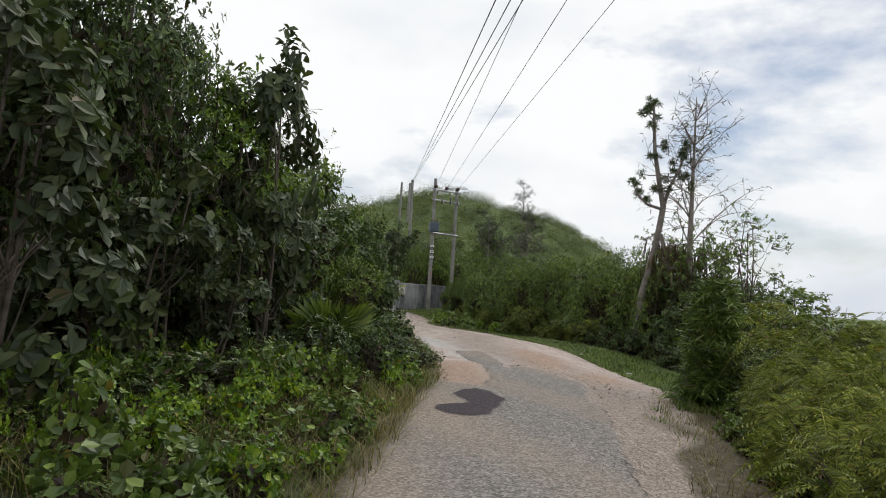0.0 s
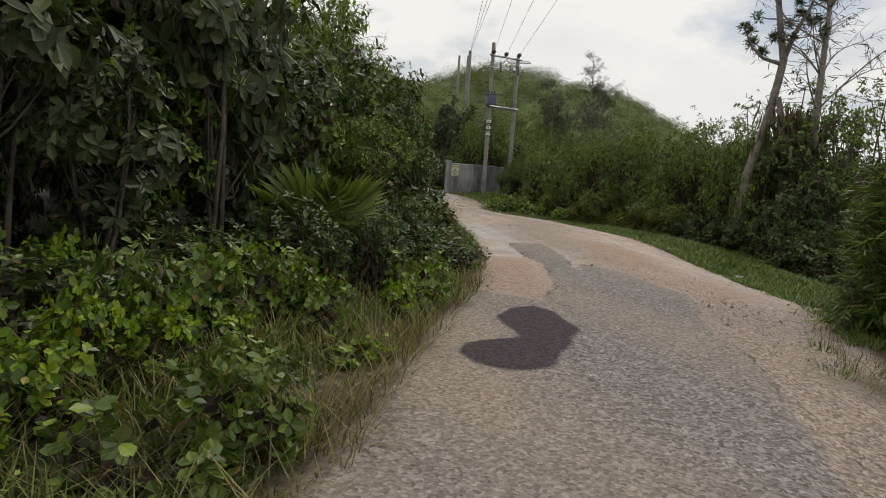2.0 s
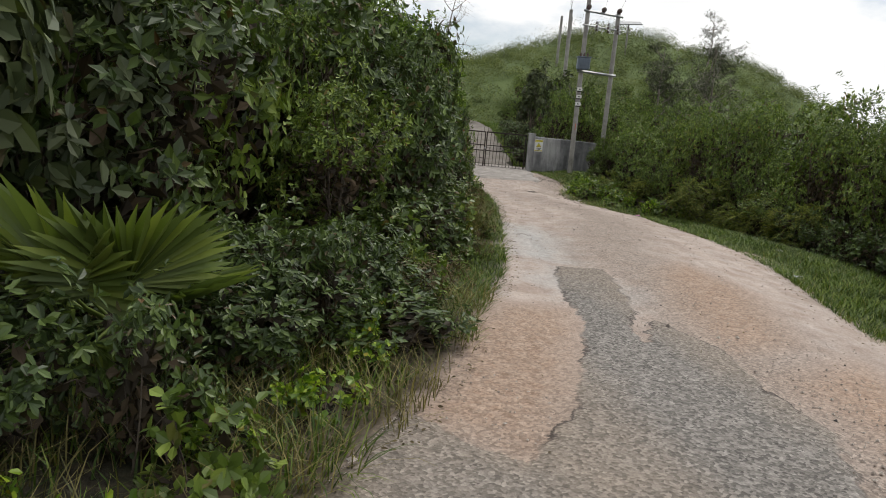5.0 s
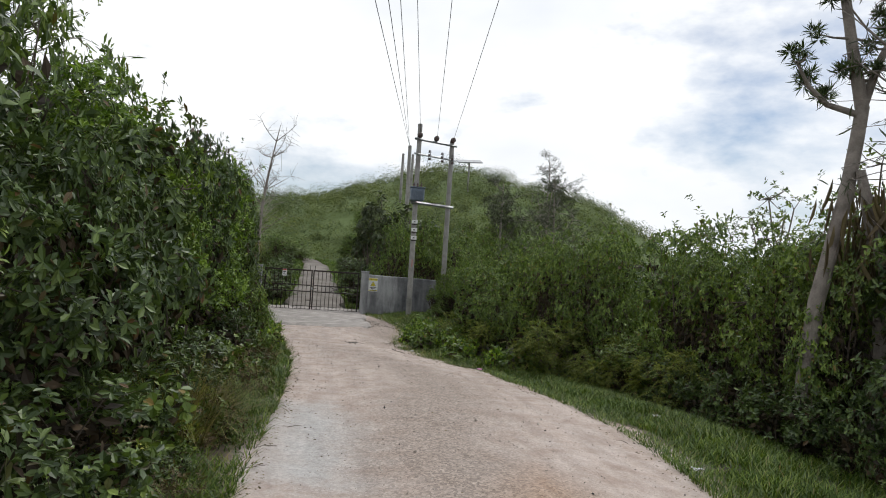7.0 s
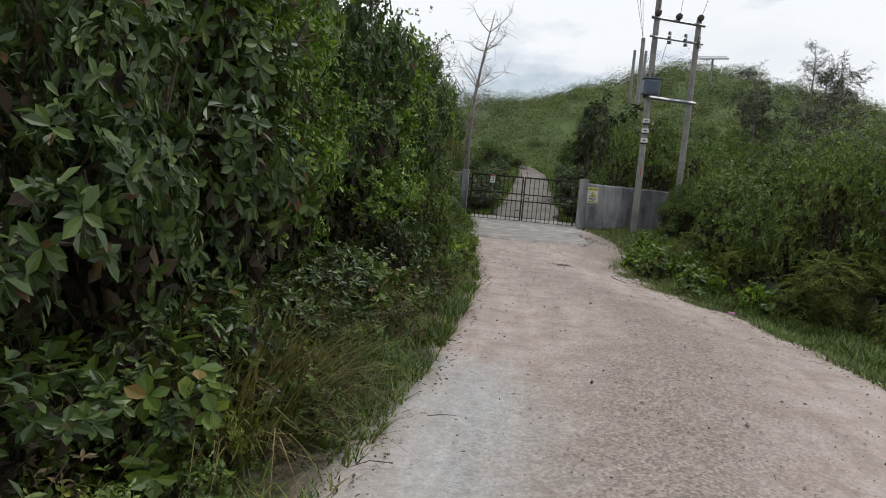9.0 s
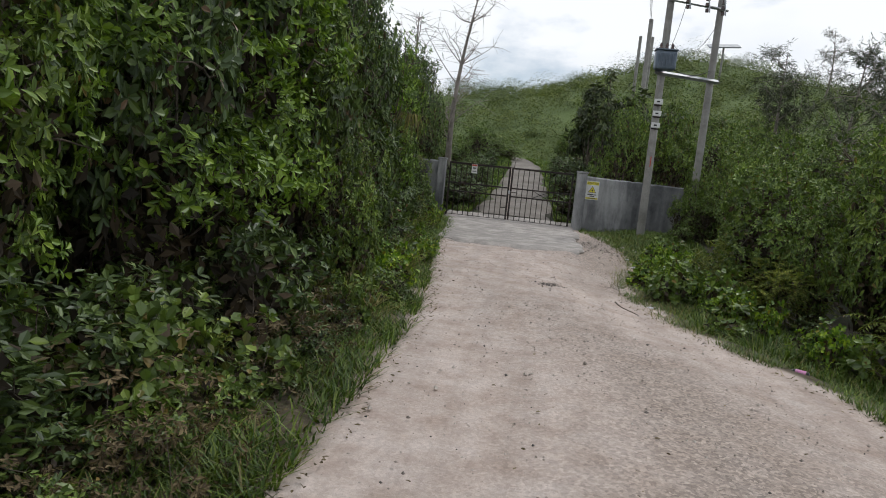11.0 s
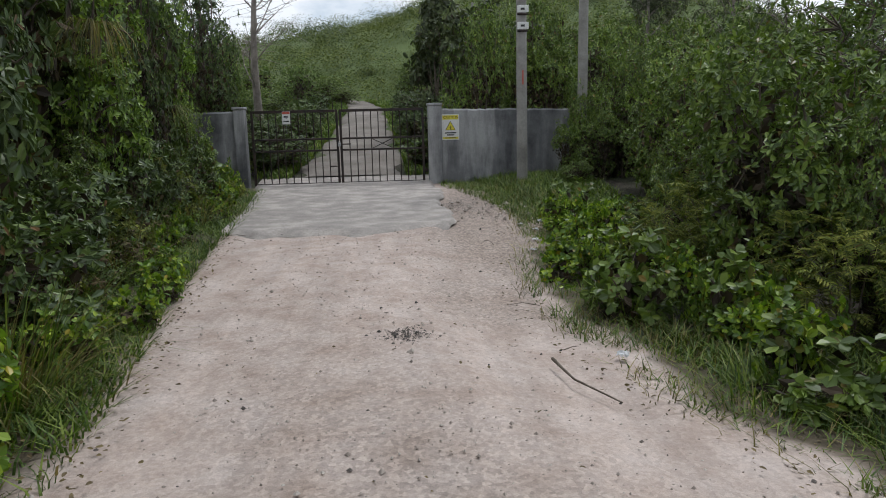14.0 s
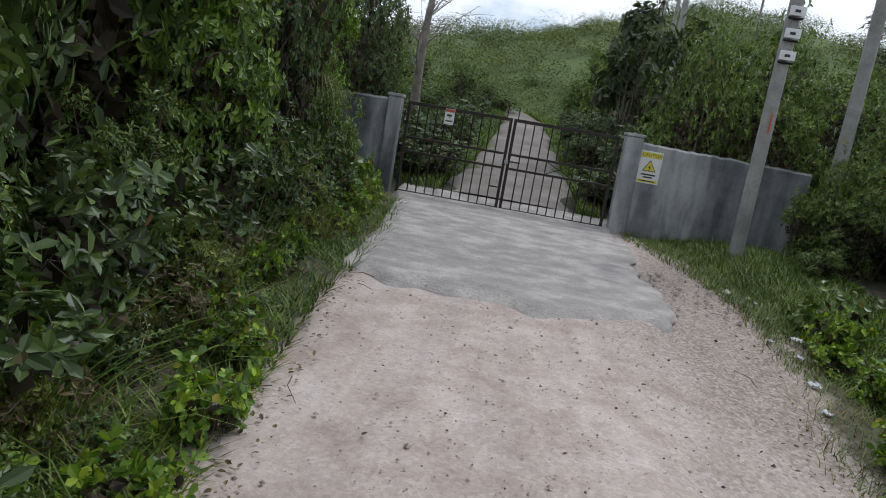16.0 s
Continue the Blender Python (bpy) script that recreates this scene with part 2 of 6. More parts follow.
def road_material():
    """Sandy dirt over a broken seal: attributes on the road say where the old seal, the tar, red earth and pale grit lie."""
    m, n, l, b = material("road_surface")
    co = n.new("ShaderNodeTexCoord").outputs["Object"]

    def attr(key):
        a = n.new("ShaderNodeAttribute")
        a.attribute_name = key
        return a.outputs["Fac"]

    wob = noise_tex(n, l, 2.4, 8, 0.68, co)
    wob2 = noise_tex(n, l, 11.0, 6, 0.7, co)
    speck = noise_tex(n, l, 55, 3, 0.7, co)
    fine = noise_tex(n, l, 170, 2, 0.6, co)
    vor = n.new("ShaderNodeTexVoronoi")
    vor.inputs["Scale"].default_value = 48
    l.new(co, vor.inputs["Vector"])
    grit_c = ramp(n, l, vor.outputs["Color"], [(0.15, 0.35), (0.55, 0.85), (0.95, 1.45)])

    def edged(key, sharp, amount):
        """The attribute, its border frayed by noise."""
        a = n.new("ShaderNodeMath")
        a.operation = "MULTIPLY_ADD"
        l.new(wob, a.inputs[0])
        a.inputs[1].default_value = amount
        l.new(attr(key), a.inputs[2])
        a2 = n.new("ShaderNodeMath")
        a2.operation = "MULTIPLY_ADD"
        l.new(wob2, a2.inputs[0])
        a2.inputs[1].default_value = amount * 0.22
        l.new(a.outputs[0], a2.inputs[2])
        if sharp == 0:
            return a2.outputs[0]
        r = n.new("ShaderNodeMapRange")
        mid = 0.5 + amount * 0.61
        r.inputs["From Min"].default_value, r.inputs["From Max"].default_value = mid - sharp, mid + sharp
        l.new(a2.outputs[0], r.inputs["Value"])
        return r.outputs["Result"]

    sand = ramp(n, l, wob, [(0.34, (0.395, 0.31, 0.26)), (0.5, (0.5, 0.415, 0.365)), (0.66, (0.58, 0.5, 0.455))])
    pale = ramp(n, l, wob2, [(0.3, (0.42, 0.41, 0.40)), (0.7, (0.60, 0.58, 0.56))])
    sand = mix(n, l, edged("pale", 0.35, 0.9), sand, pale)
    sand = mix(n, l, 0.18, sand, grit_c, "MULTIPLY")
    tracks = n.new("ShaderNodeMapping")
    tracks.inputs["Scale"].default_value = (4.0, 0.35, 1.0)
    l.new(co, tracks.inputs["Vector"])
    sand = mix(n, l, 0.5, sand, ramp(n, l, noise_tex(n, l, 1.0, 5, 0.65, tracks.outputs["Vector"]), [(0.35, 0.72), (0.6, 1.05)]), "MULTIPLY")
    rough_sand = mix(n, l, 0.85, mix(n, l, wob2, (0.25, 0.2, 0.162), (0.44, 0.365, 0.315)), grit_c, "MULTIPLY")
    sand = mix(n, l, attr("coarse"), sand, rough_sand)
    sand = mix(n, l, edged("red", 0.3, 0.8), sand, mix(n, l, 0.5, ramp(n, l, wob2, [(0.3, (0.32, 0.215, 0.155)), (0.7, (0.47, 0.36, 0.285))]), grit_c, "MULTIPLY"))
    seal = ramp(n, l, wob2, [(0.3, (0.19, 0.176, 0.162)), (0.7, (0.33, 0.305, 0.28))])
    seal = mix(n, l, 0.85, seal, grit_c, "MULTIPLY")
    seal = mix(n, l, edged("worn", 0.3, 0.6), seal, mix(n, l, 0.6, (0.32, 0.265, 0.215), grit_c, "MULTIPLY"))
    tar = mix(n, l, 0.7, (0.062, 0.05, 0.056), grit_c, "MULTIPLY")
    col = mix(n, l, edged("seal", 0.03, 0.6), sand, seal)
    lip = ramp(n, l, edged("seal", 0, 0.6), [(0.835, 0.0), (0.85, 0.8), (0.87, 0.8), (0.895, 0.0)])
    lip = mix(n, l, 1.0, lip, ramp(n, l, noise_tex(n, l, 0.8, 2, 0.5, co), [(0.44, 0.0), (0.56, 1.0)]), "MULTIPLY")
    col = mix(n, l, lip, col, mix(n, l, 0.7, (0.06, 0.052, 0.05), grit_c, "MULTIPLY"))
    col = mix(n, l, edged("tar", 0.07, 0.3), col, tar)
    gritty = n.new("ShaderNodeMapRange")
    gritty.inputs["To Min"].default_value, gritty.inputs["To Max"].default_value = 0.16, 0.5
    l.new(attr("coarse"), gritty.inputs["Value"])
    col = mix(n, l, gritty.outputs["Result"], col, ramp(n, l, speck, [(0.32, 0.42), (0.48, 0.95), (0.7, 1.2)]), "MULTIPLY")
    col = mix(n, l, 0.35, col, ramp(n, l, fine, [(0.3, 0.55), (0.7, 1.15)]), "MULTIPLY")
    dirt = edged("soil", 0.2, 0.5)
    col = mix(n, l, dirt, col, ramp(n, l, wob2, [(0.3, (0.045, 0.037, 0.024)), (0.55, (0.1, 0.082, 0.055)), (0.75, (0.22, 0.185, 0.14))]))
    l.new(col, b.inputs["Base Color"])
    b.inputs["Roughness"].default_value = 0.92
    b.inputs["Specular IOR Level"].default_value = 0.25
    mp = n.new("ShaderNodeMapping")
    mp.inputs["Scale"].default_value = (7.0, 0.7, 1.0)
    l.new(co, mp.inputs["Vector"])
    streak = noise_tex(n, l, 1.0, 5, 0.6, mp.outputs["Vector"])
    h = mix(n, l, 0.55, streak, speck)
    h = mix(n, l, 0.25, h, wob2)
    h = mix(n, l, edged("seal", 0.06, 0.6), h, mix(n, l, 0.6, speck, vor.outputs["Distance"]))
    bump(n, l, h, 0.45, 0.022, b)
    return m


def soil_material():
    m, n, l, b = material("soil_and_litter")
    co = n.new("ShaderNodeTexCoord").outputs["Object"]
    big = noise_tex(n, l, 0.9, 6, 0.6, co)
    small = noise_tex(n, l, 14, 6, 0.7, co)
    col = ramp(n, l, small, [(0.3, (0.014, 0.011, 0.008)), (0.5, (0.035, 0.028, 0.018)), (0.7, (0.085, 0.065, 0.042))])
    col = mix(n, l, ramp(n, l, big, [(0.4, 0.0), (0.6, 0.75)]), col, ramp(n, l, small, [(0.3, (0.018, 0.026, 0.008)), (0.7, (0.045, 0.058, 0.02))]))
    sep = n.new("ShaderNodeSeparateXYZ")
    l.new(co, sep.inputs["Vector"])
    turf = n.new("ShaderNodeMapRange")
    turf.inputs["From Min"].default_value, turf.inputs["From Max"].default_value = 32.0, 36.0
    l.new(sep.outputs["Y"], turf.inputs["Value"])
    col = mix(n, l, turf.outputs["Result"], col, ramp(n, l, small, [(0.3, (0.06, 0.09, 0.022)), (0.7, (0.11, 0.155, 0.04))]))
    l.new(col, b.inputs["Base Color"])
    b.inputs["Roughness"].default_value = 0.95
    bump(n, l, small, 0.7, 0.04, b)
    return m


WALL = wall_material()
ROAD = road_material()
SOIL = soil_material()
TRACK_MAT = plain_mat("track_grit", [(0.3, (0.14, 0.12, 0.1)), (0.6, (0.23, 0.205, 0.18)), (0.75, (0.3, 0.27, 0.24))], 1.1, 0.95, 0, (0.5, 0.02), 40)
CONCRETE = plain_mat("worn_apron", [(0.34, (0.27, 0.245, 0.225)), (0.5, (0.35, 0.32, 0.293)), (0.64, (0.47, 0.425, 0.388))], 3.4, 0.92, 0, (0.7, 0.02), 38)
STONE = plain_mat("loose_stone", [(0.3, (0.22, 0.19, 0.17)), (0.7, (0.45, 0.41, 0.37))], 14, 0.9)


# ---- building helpers ----
def raw_mesh(name, verts, faces, mat, smooth=False):
    """A mesh from arrays; all faces have the same number of corners."""
    verts, faces = np.asarray(verts, np.float32), np.asarray(faces, np.int32)
    me = bpy.data.meshes.new(name)
    k = faces.shape[1]
    me.vertices.add(len(verts))
    me.vertices.foreach_set("co", verts.ravel())
    me.loops.add(faces.size)
    me.loops.foreach_set("vertex_index", faces.ravel())
    me.polygons.add(len(faces))
    me.polygons.foreach_set("loop_start", np.arange(len(faces), dtype=np.int32) * k)
    me.polygons.foreach_set("use_smooth", np.full(len(faces), smooth))
    me.update(calc_edges=True)
    me.materials.append(mat)
    return me


def bm_mesh(name, bm, mat, smooth=False):
    me = bpy.data.meshes.new(name)
    bm.normal_update()
    bm.to_mesh(me)
    bm.free()
    me.materials.append(mat)
    if smooth:
        me.polygons.foreach_set("use_smooth", np.full(len(me.polygons), True))
    return me


def part(name, bm, mat, parent, label="", smooth=False):
    me = bm if isinstance(bm, bpy.types.Mesh) else bm_mesh(name, bm, mat, smooth)
    ob = new(name, me)
    ob.parent = parent
    if label:
        tagged(ob, label)
    return ob


def box(bm, x0, x1, y0, y1, z0, z1, bev=0.0):
    r = bmesh.ops.create_cube(bm, size=1)
    bmesh.ops.scale(bm, vec=(x1 - x0, y1 - y0, z1 - z0), verts=r["verts"])
    bmesh.ops.translate(bm, vec=((x0 + x1) / 2, (y0 + y1) / 2, (z0 + z1) / 2), verts=r["verts"])
    if bev:
        es = list({e for v in r["verts"] for e in v.link_edges})
        bmesh.ops.bevel(bm, geom=es, offset=bev, segments=2, affect="EDGES", profile=0.5)
    return bm


def tube_arrays(points, radii, sides=7):
    """Arrays of a tapered tube along points."""
    p = np.asarray(points, float)
    r = np.asarray(radii, float)
    d = np.gradient(p, axis=0)
    d /= np.linalg.norm(d, axis=1)[:, None] + 1e-9
    ref = np.where(np.abs(d[:, 2:3]) > 0.9, [[1.0, 0, 0]], [[0, 0, 1.0]])
    s = np.cross(d, ref)
    s /= np.linalg.norm(s, axis=1)[:, None] + 1e-9
    u = np.cross(s, d)
    a = np.linspace(0, 2 * np.pi, sides, endpoint=False)
    ring = p[:, None] + r[:, None, None] * (np.cos(a)[None, :, None] * s[:, None] + np.sin(a)[None, :, None] * u[:, None])
    n = len(p)
    i, j = np.meshgrid(np.arange(n - 1), np.arange(sides), indexing="ij")
    k = (j + 1) % sides
    f = np.stack([i * sides + j, i * sides + k, (i + 1) * sides + k, (i + 1) * sides + j], -1).reshape(-1, 4)
    return ring.reshape(-1, 3), f


def joined(chunks):
    vs, fs, o = [], [], 0
    for v, f in chunks:
        vs.append(v)
        fs.append(f + o)
        o += len(v)
    return np.concatenate(vs), np.concatenate(fs)


def unit(v):
    return v / (np.linalg.norm(v, axis=-1, keepdims=True) + 1e-9)


OVAL_V = np.array([(0, 0, 0), (0.36, 0.28, 0.06), (0.5, 0.68, 0.05), (0, 1, -0.06), (-0.5, 0.68, 0.05), (-0.36, 0.28, 0.06)])
LANCE_V = np.array([(0, 0, 0), (0.45, 0.25, 0.05), (0.4, 0.6, 0.04), (0, 1, -0.08), (-0.4, 0.6, 0.04), (-0.45, 0.25, 0.05)])
OVAL_F = np.array([(0, 1, 2, 3), (0, 3, 4, 5)])


KITE_V = np.array([(0, 0, 0), (0.45, 0.5, 0.06), (0, 1, -0.05), (-0.45, 0.5, 0.06)])


def leaf_arrays(pos, along, normal, length, width, shape=OVAL_V):
    """Folded leaf blades at pos, pointing along, facing normal."""
    along = unit(along)
    side = unit(np.cross(along, normal))
    nrm = np.cross(side, along)
    L = np.broadcast_to(np.asarray(length, float), (len(pos),))[:, None, None]
    W = np.broadcast_to(np.asarray(width, float), (len(pos),))[:, None, None]
    v = pos[:, None] + L * (shape[None, :, :1] * W * side[:, None] + shape[None, :, 1:2] * along[:, None] + shape[None, :, 2:] * nrm[:, None])
    if len(shape) == 4:
        return v.reshape(-1, 3), np.arange(4 * len(pos)).reshape(-1, 4)
    f = OVAL_F[None] + 6 * np.arange(len(pos))[:, None, None]
    return v.reshape(-1, 3), f.reshape(-1, 4)


def whorls(rng, tips, axes, per, length, width, lift=0.35, shape=OVAL_V, stem=0.0):
    """Leaves set round shoot tips."""
    n = len(tips)
    axes = unit(axes)
    ref = unit(rng.normal(size=(n, 3)))
    a = unit(np.cross(axes, ref))
    b = np.cross(axes, a)
    ang = (np.arange(per)[None] * 2.4 + rng.uniform(0, 6.28, (n, 1)) + rng.normal(0, 0.25, (n, per)))[..., None]
    el = rng.normal(lift, 0.3, (n, per))[..., None]
    rad = np.cos(ang) * a[:, None] + np.sin(ang) * b[:, None]
    d = np.cos(el) * rad + np.sin(el) * axes[:, None]
    d[..., 2] -= 0.12
    nm = np.cos(el) * axes[:, None] - np.sin(el) * rad + rng.normal(0, 0.2, (n, per, 3))
    pos = tips[:, None] + axes[:, None] * rng.uniform(-1.0, 0.15, (n, per, 1)) * length * 0.9 + rad * stem
    L = length * rng.uniform(0.6, 1.15, (n, per))
    return leaf_arrays(pos.reshape(-1, 3), d.reshape(-1, 3), nm.reshape(-1, 3), L.ravel(), width, shape)


def lobed_tips(rng, n, height, radius, lobes=9, low=0.05, shoots=0.06):
    """Shoot tips in clumps over a lumpy crown that stands on the ground, with gaps between and a few long shoots."""
    k_ = int(lobes * 2)
    d0 = unit(rng.normal(size=(k_, 3)) + [0, 0, 0.15])
    q0 = rng.uniform(0.55, 1.0, (k_, 1))
    c = d0 * q0 * [radius * 0.72, radius * 0.72, height * 0.4] + [0, 0, height * 0.5]
    c[:, 2] = np.maximum(c[:, 2], max(low, 0.08) * height)
    r = rng.uniform(0.24, 0.42, k_) * radius
    r = np.minimum(r, np.maximum(height - c[:, 2], 0.2 * radius))
    k = rng.choice(k_, n, p=r**2 / (r**2).sum())
    d = unit(rng.normal(size=(n, 3)) + d0[k] * 0.5 + [0, 0, 0.35])
    q = rng.uniform(0.3, 1.0, n) ** 0.35
    p = c[k] + d * (r[k] * q)[:, None] * [1, 1, 0.85]
    low_ = p[:, 2] < low * height
    p[low_, 2] = rng.uniform(low, low + 0.2, low_.sum()) * height
    ax = unit(d + [0, 0, 0.3] + rng.normal(0, 0.25, (n, 3)))
    s = (rng.uniform(size=n) < shoots) & (p[:, 2] > 0.6 * height)
    p[s] += ax[s] * rng.uniform(0.05, 0.3, (s.sum(), 1)) * radius + [0, 0, 0.15 * radius]
    rr = np.hypot(p[:, 0], p[:, 1])
    far = rr > radius
    p[far, :2] *= (radius / rr[far] * rng.uniform(0.8, 1.0, far.sum()))[:, None]
    return p, ax, c


def stems_mesh(rng, centres, tips, base_r, mat, name="trunk", twigs=60):
    """Stems from the foot to the lobes, and twigs out to some of the tips."""
    ch, mains = [], []
    order = np.argsort(-centres[:, 2])
    for n_, i in enumerate(order):
        c = centres[i]
        if n_ < 4:
            foot = np.array([rng.normal(0, 0.08), rng.normal(0, 0.08), -0.1])
        else:
            line = mains[rng.integers(0, len(mains))]
            foot = line[min(4, max(1, int(5 * c[2] / (line[-1][2] + 0.01) * 0.7)))]
        t = np.linspace(0, 1, 6)[:, None]
        p = foot + (c - foot) * t + rng.normal(0, 0.12, 3) * np.sin(t * np.pi) * [1, 1, 0.3]
        if n_ < 4:
            mains.append(p)
            ch.append(tube_arrays(p, np.linspace(base_r, base_r * 0.35, 6), 6))
        else:
            ch.append(tube_arrays(p[::2], [base_r * 0.4, base_r * 0.3, base_r * 0.18], 4))
    for i in rng.choice(len(tips), min(twigs, len(tips)), replace=False):
        c = centres[np.argmin(((centres - tips[i]) ** 2).sum(1))] 
        m = (c + tips[i]) / 2 - [0, 0, 0.04] + rng.normal(0, 0.06, 3)
        ch.append(tube_arrays([c, m, tips[i]], [base_r * 0.35, base_r * 0.2, base_r * 0.1], 4))
    return raw_mesh(name, *joined(ch), mat, True)


def smooth(a):
    a = np.clip(a, 0, 1)
    return a * a * (3 - 2 * a)


# ---- the lie of the land ----
KNOT_Y = [-60, -12, 0, 3, 6, 8, 10, 13, 17, 21, 24, 30, 36, 40, 45, 50, 60, 75, 200]
KNOT_Z = [0.06, 0.06, 0.06, 0.04, 0.0, 0.0, 0.05, 0.06, 0.04, 0.02, 0.03, 0.05, 0.7, 1.15, 1.65, 2.1, 3.0, 7.0, 8.0]
LEFT_Y = [-40, -8, -4, -1.2, 1.4, 2.4, 4.5, 5.8, 7, 9, 11, 13, 15.5, 17.2, 18.3, 19.6, 20.6, 22.4, 23.6, 26, 29.2, 30]
LEFT_X = [-16.0, -5.1, -3.9, -2.98, -2.3, -1.94, -1.32, -1.0, -0.85, -0.5, -0.42, -0.33, -0.3, -0.32, -0.43, -0.55, -0.7, -0.9, -1.03, -1.1, -1.45, -1.62]
RIGHT_Y = [-40, -8, -4, -0.8, 0.5, 3.3, 5.3, 6.5, 8.8, 10.8, 12.3, 14.7, 16.3, 17, 18, 18.6, 19.2, 20.5, 21.5, 22.8, 23.9, 25.5, 27, 28.3, 30]
RIGHT_X = [-13.5, -3.1, -1.4, 0.09, 0.76, 2.13, 2.98, 3.08, 3.35, 3.68, 3.75, 3.65, 3.35, 3.25, 2.78, 2.6, 2.33, 2.08, 2.0, 2.13, 2.4, 2.6, 2.5, 2.29, 1.9]
TRACK_Y = [29, 33, 36, 40, 44, 47, 49, 51]
TRACK_X = [0.05, 0.2, 0.2, 0.15, 0.1, -0.3, -1.1, -3.2]
CREST_X = [-60, -20, -8, 0, 5, 11, 15, 18, 21, 24, 27, 30, 34, 39, 46]
CREST_Z = [5.8, 6.2, 6.9, 8.5, 10.2, 11.6, 12.0, 11.8, 11.2, 10.7, 9.4, 7.8, 6.4, 3.6, 0.0]


def left_edge(y):
    return np.interp(y, LEFT_Y, LEFT_X)


def right_edge(y):
    return np.interp(y, RIGHT_Y, RIGHT_X)


def road_z(y):
    return np.interp(y, KNOT_Y, KNOT_Z)


def side_fall(x, y):
    """The ground drops away gently on the seaward side of the lane."""
    return 0.12 * np.clip(x - (right_edge(np.minimum(y, 30)) - 1.0), 0, 3.0) * (1 - smooth((np.asarray(y, float) - 24) / 5))


def land(x, y):
    x, y = np.asarray(x, float), np.asarray(y, float)
    z = road_z(np.minimum(y, 30))
    hill = np.interp(x, CREST_X, CREST_Z) * smooth((y - 33) / 47)
    hill = hill + 0.5 * np.sin(x * 0.31 + 1.0) * np.sin(y * 0.23) * smooth((y - 36) / 10)
    away = np.abs(x - np.interp(y, TRACK_Y, TRACK_X))
    carve = (1 - smooth((away - 1.3) / 3.2)) * (y > 28) * (1 - smooth((y - 49) / 6))
    z = z + hill
    z = np.where(y > 28, z * (1 - carve) + road_z(y) * carve, z) - side_fall(x, y)
    z = z - np.clip((x - 15) * 0.16, 0, 16) * (1 - smooth((y - 40) / 25) * smooth((38 - x) / 10))
    off = np.maximum(left_edge(y) - x, x - right_edge(y))
    verge = smooth((off - 0.6) / 0.8) * 0.07 * (y < 30)
    dip = (1 - smooth((off - 0.45) / 0.35)) * 0.06 * (y < 30.5)
    return z + verge - dip + 0.03 * np.sin(x * 1.7 + y * 0.9) * smooth((off - 0.6) / 1.0)


def land_at(x, y):
    return float(land(x, y))


gx = np.concatenate([[-3000, -900, -300, -120, -70], np.arange(-50, -12, 2), np.arange(-12, 14, 0.35), np.arange(14, 50, 2), [55, 70, 110, 300, 900, 3000]])
gy = np.concatenate([[-3000, -900, -300, -100, -50], np.arange(-30, -10, 2), np.arange(-10, 40, 0.35), np.arange(40, 96, 1.5), [100, 110, 130, 170, 300, 900, 3000]])
GX, GY = np.meshgrid(gx, gy)
GZ = land(GX, GY)
GZ = np.where(GY > 100, GZ - np.clip((GY - 100) * 0.15, 0, 20), GZ)
nx, ny = len(gx), len(gy)
ii, jj = np.meshgrid(np.arange(ny - 1), np.arange(nx - 1), indexing="ij")
quads = np.stack([ii * nx + jj, ii * nx + jj + 1, (ii + 1) * nx + jj + 1, (ii + 1) * nx + jj], -1).reshape(-1, 4)
ground = new("ground", raw_mesh("ground", np.stack([GX, GY, GZ], -1).reshape(-1, 3), quads, SOIL, True))
tagged(ground, "dark soil and leaf litter between the roadside plants", "ground", kind="structure")


# ---- road ----
def signed(px, py, poly):
    """Distance to the border of a polygon, positive inside."""
    d = np.full(px.shape, 1e9)
    inside = np.zeros(px.shape, bool)
    for (ax, ay), (bx, by) in zip(poly, poly[1:] + poly[:1]):
        t = np.clip(((px - ax) * (bx - ax) + (py - ay) * (by - ay)) / ((bx - ax) ** 2 + (by - ay) ** 2), 0, 1)
        d = np.minimum(d, np.hypot(px - ax - t * (bx - ax), py - ay - t * (by - ay)))
        cross = ((ay > py) != (by > py)) & (px < (bx - ax) * (py - ay) / (by - ay + 1e-12) + ax)
        inside ^= cross
    return np.where(inside, d, -d)


SEAL = [(-14.5, -30), (-4.9, -6), (-2.5, 0.6), (-1.75, 3.2), (-1.3, 4.6), (-0.64, 3.92), (-0.36, 4.6), (-0.2, 5.0), (-0.08, 5.7), (0.06, 6.4), (0.18, 7.1), (0.12, 7.9), (0.17, 8.8), (0.27, 9.6), (0.55, 9.55), (0.85, 9.5), (0.84, 8.7), (0.76, 7.6), (0.6, 7.05),
        (0.56, 6.4), (0.72, 6.9), (0.9, 7.3), (1.08, 6.85), (1.24, 6.48), (1.2, 5.72), (1.22, 5.14), (1.3, 4.8), (1.05, 4.05), (0.8, 3.47), (0.5, 2.71), (0.4, 2.0), (-0.2, 0.4), (-2.0, -4.6), (-11.5, -30)]
TAR = [(-1.35, 2.93), (-1.1, 3.41), (-0.86, 3.55), (-0.73, 3.26), (-0.75, 2.83), (-0.73, 2.52), (-0.89, 2.24), (-0.95, 2.02), (-1.13, 1.75), (-1.27, 1.41), (-1.39, 1.32), (-1.64, 1.29), (-1.79, 1.44), (-1.86, 1.67), (-1.79, 1.91), (-1.59, 2.06), (-1.42, 2.12), (-1.3, 2.19), (-1.33, 2.45)]
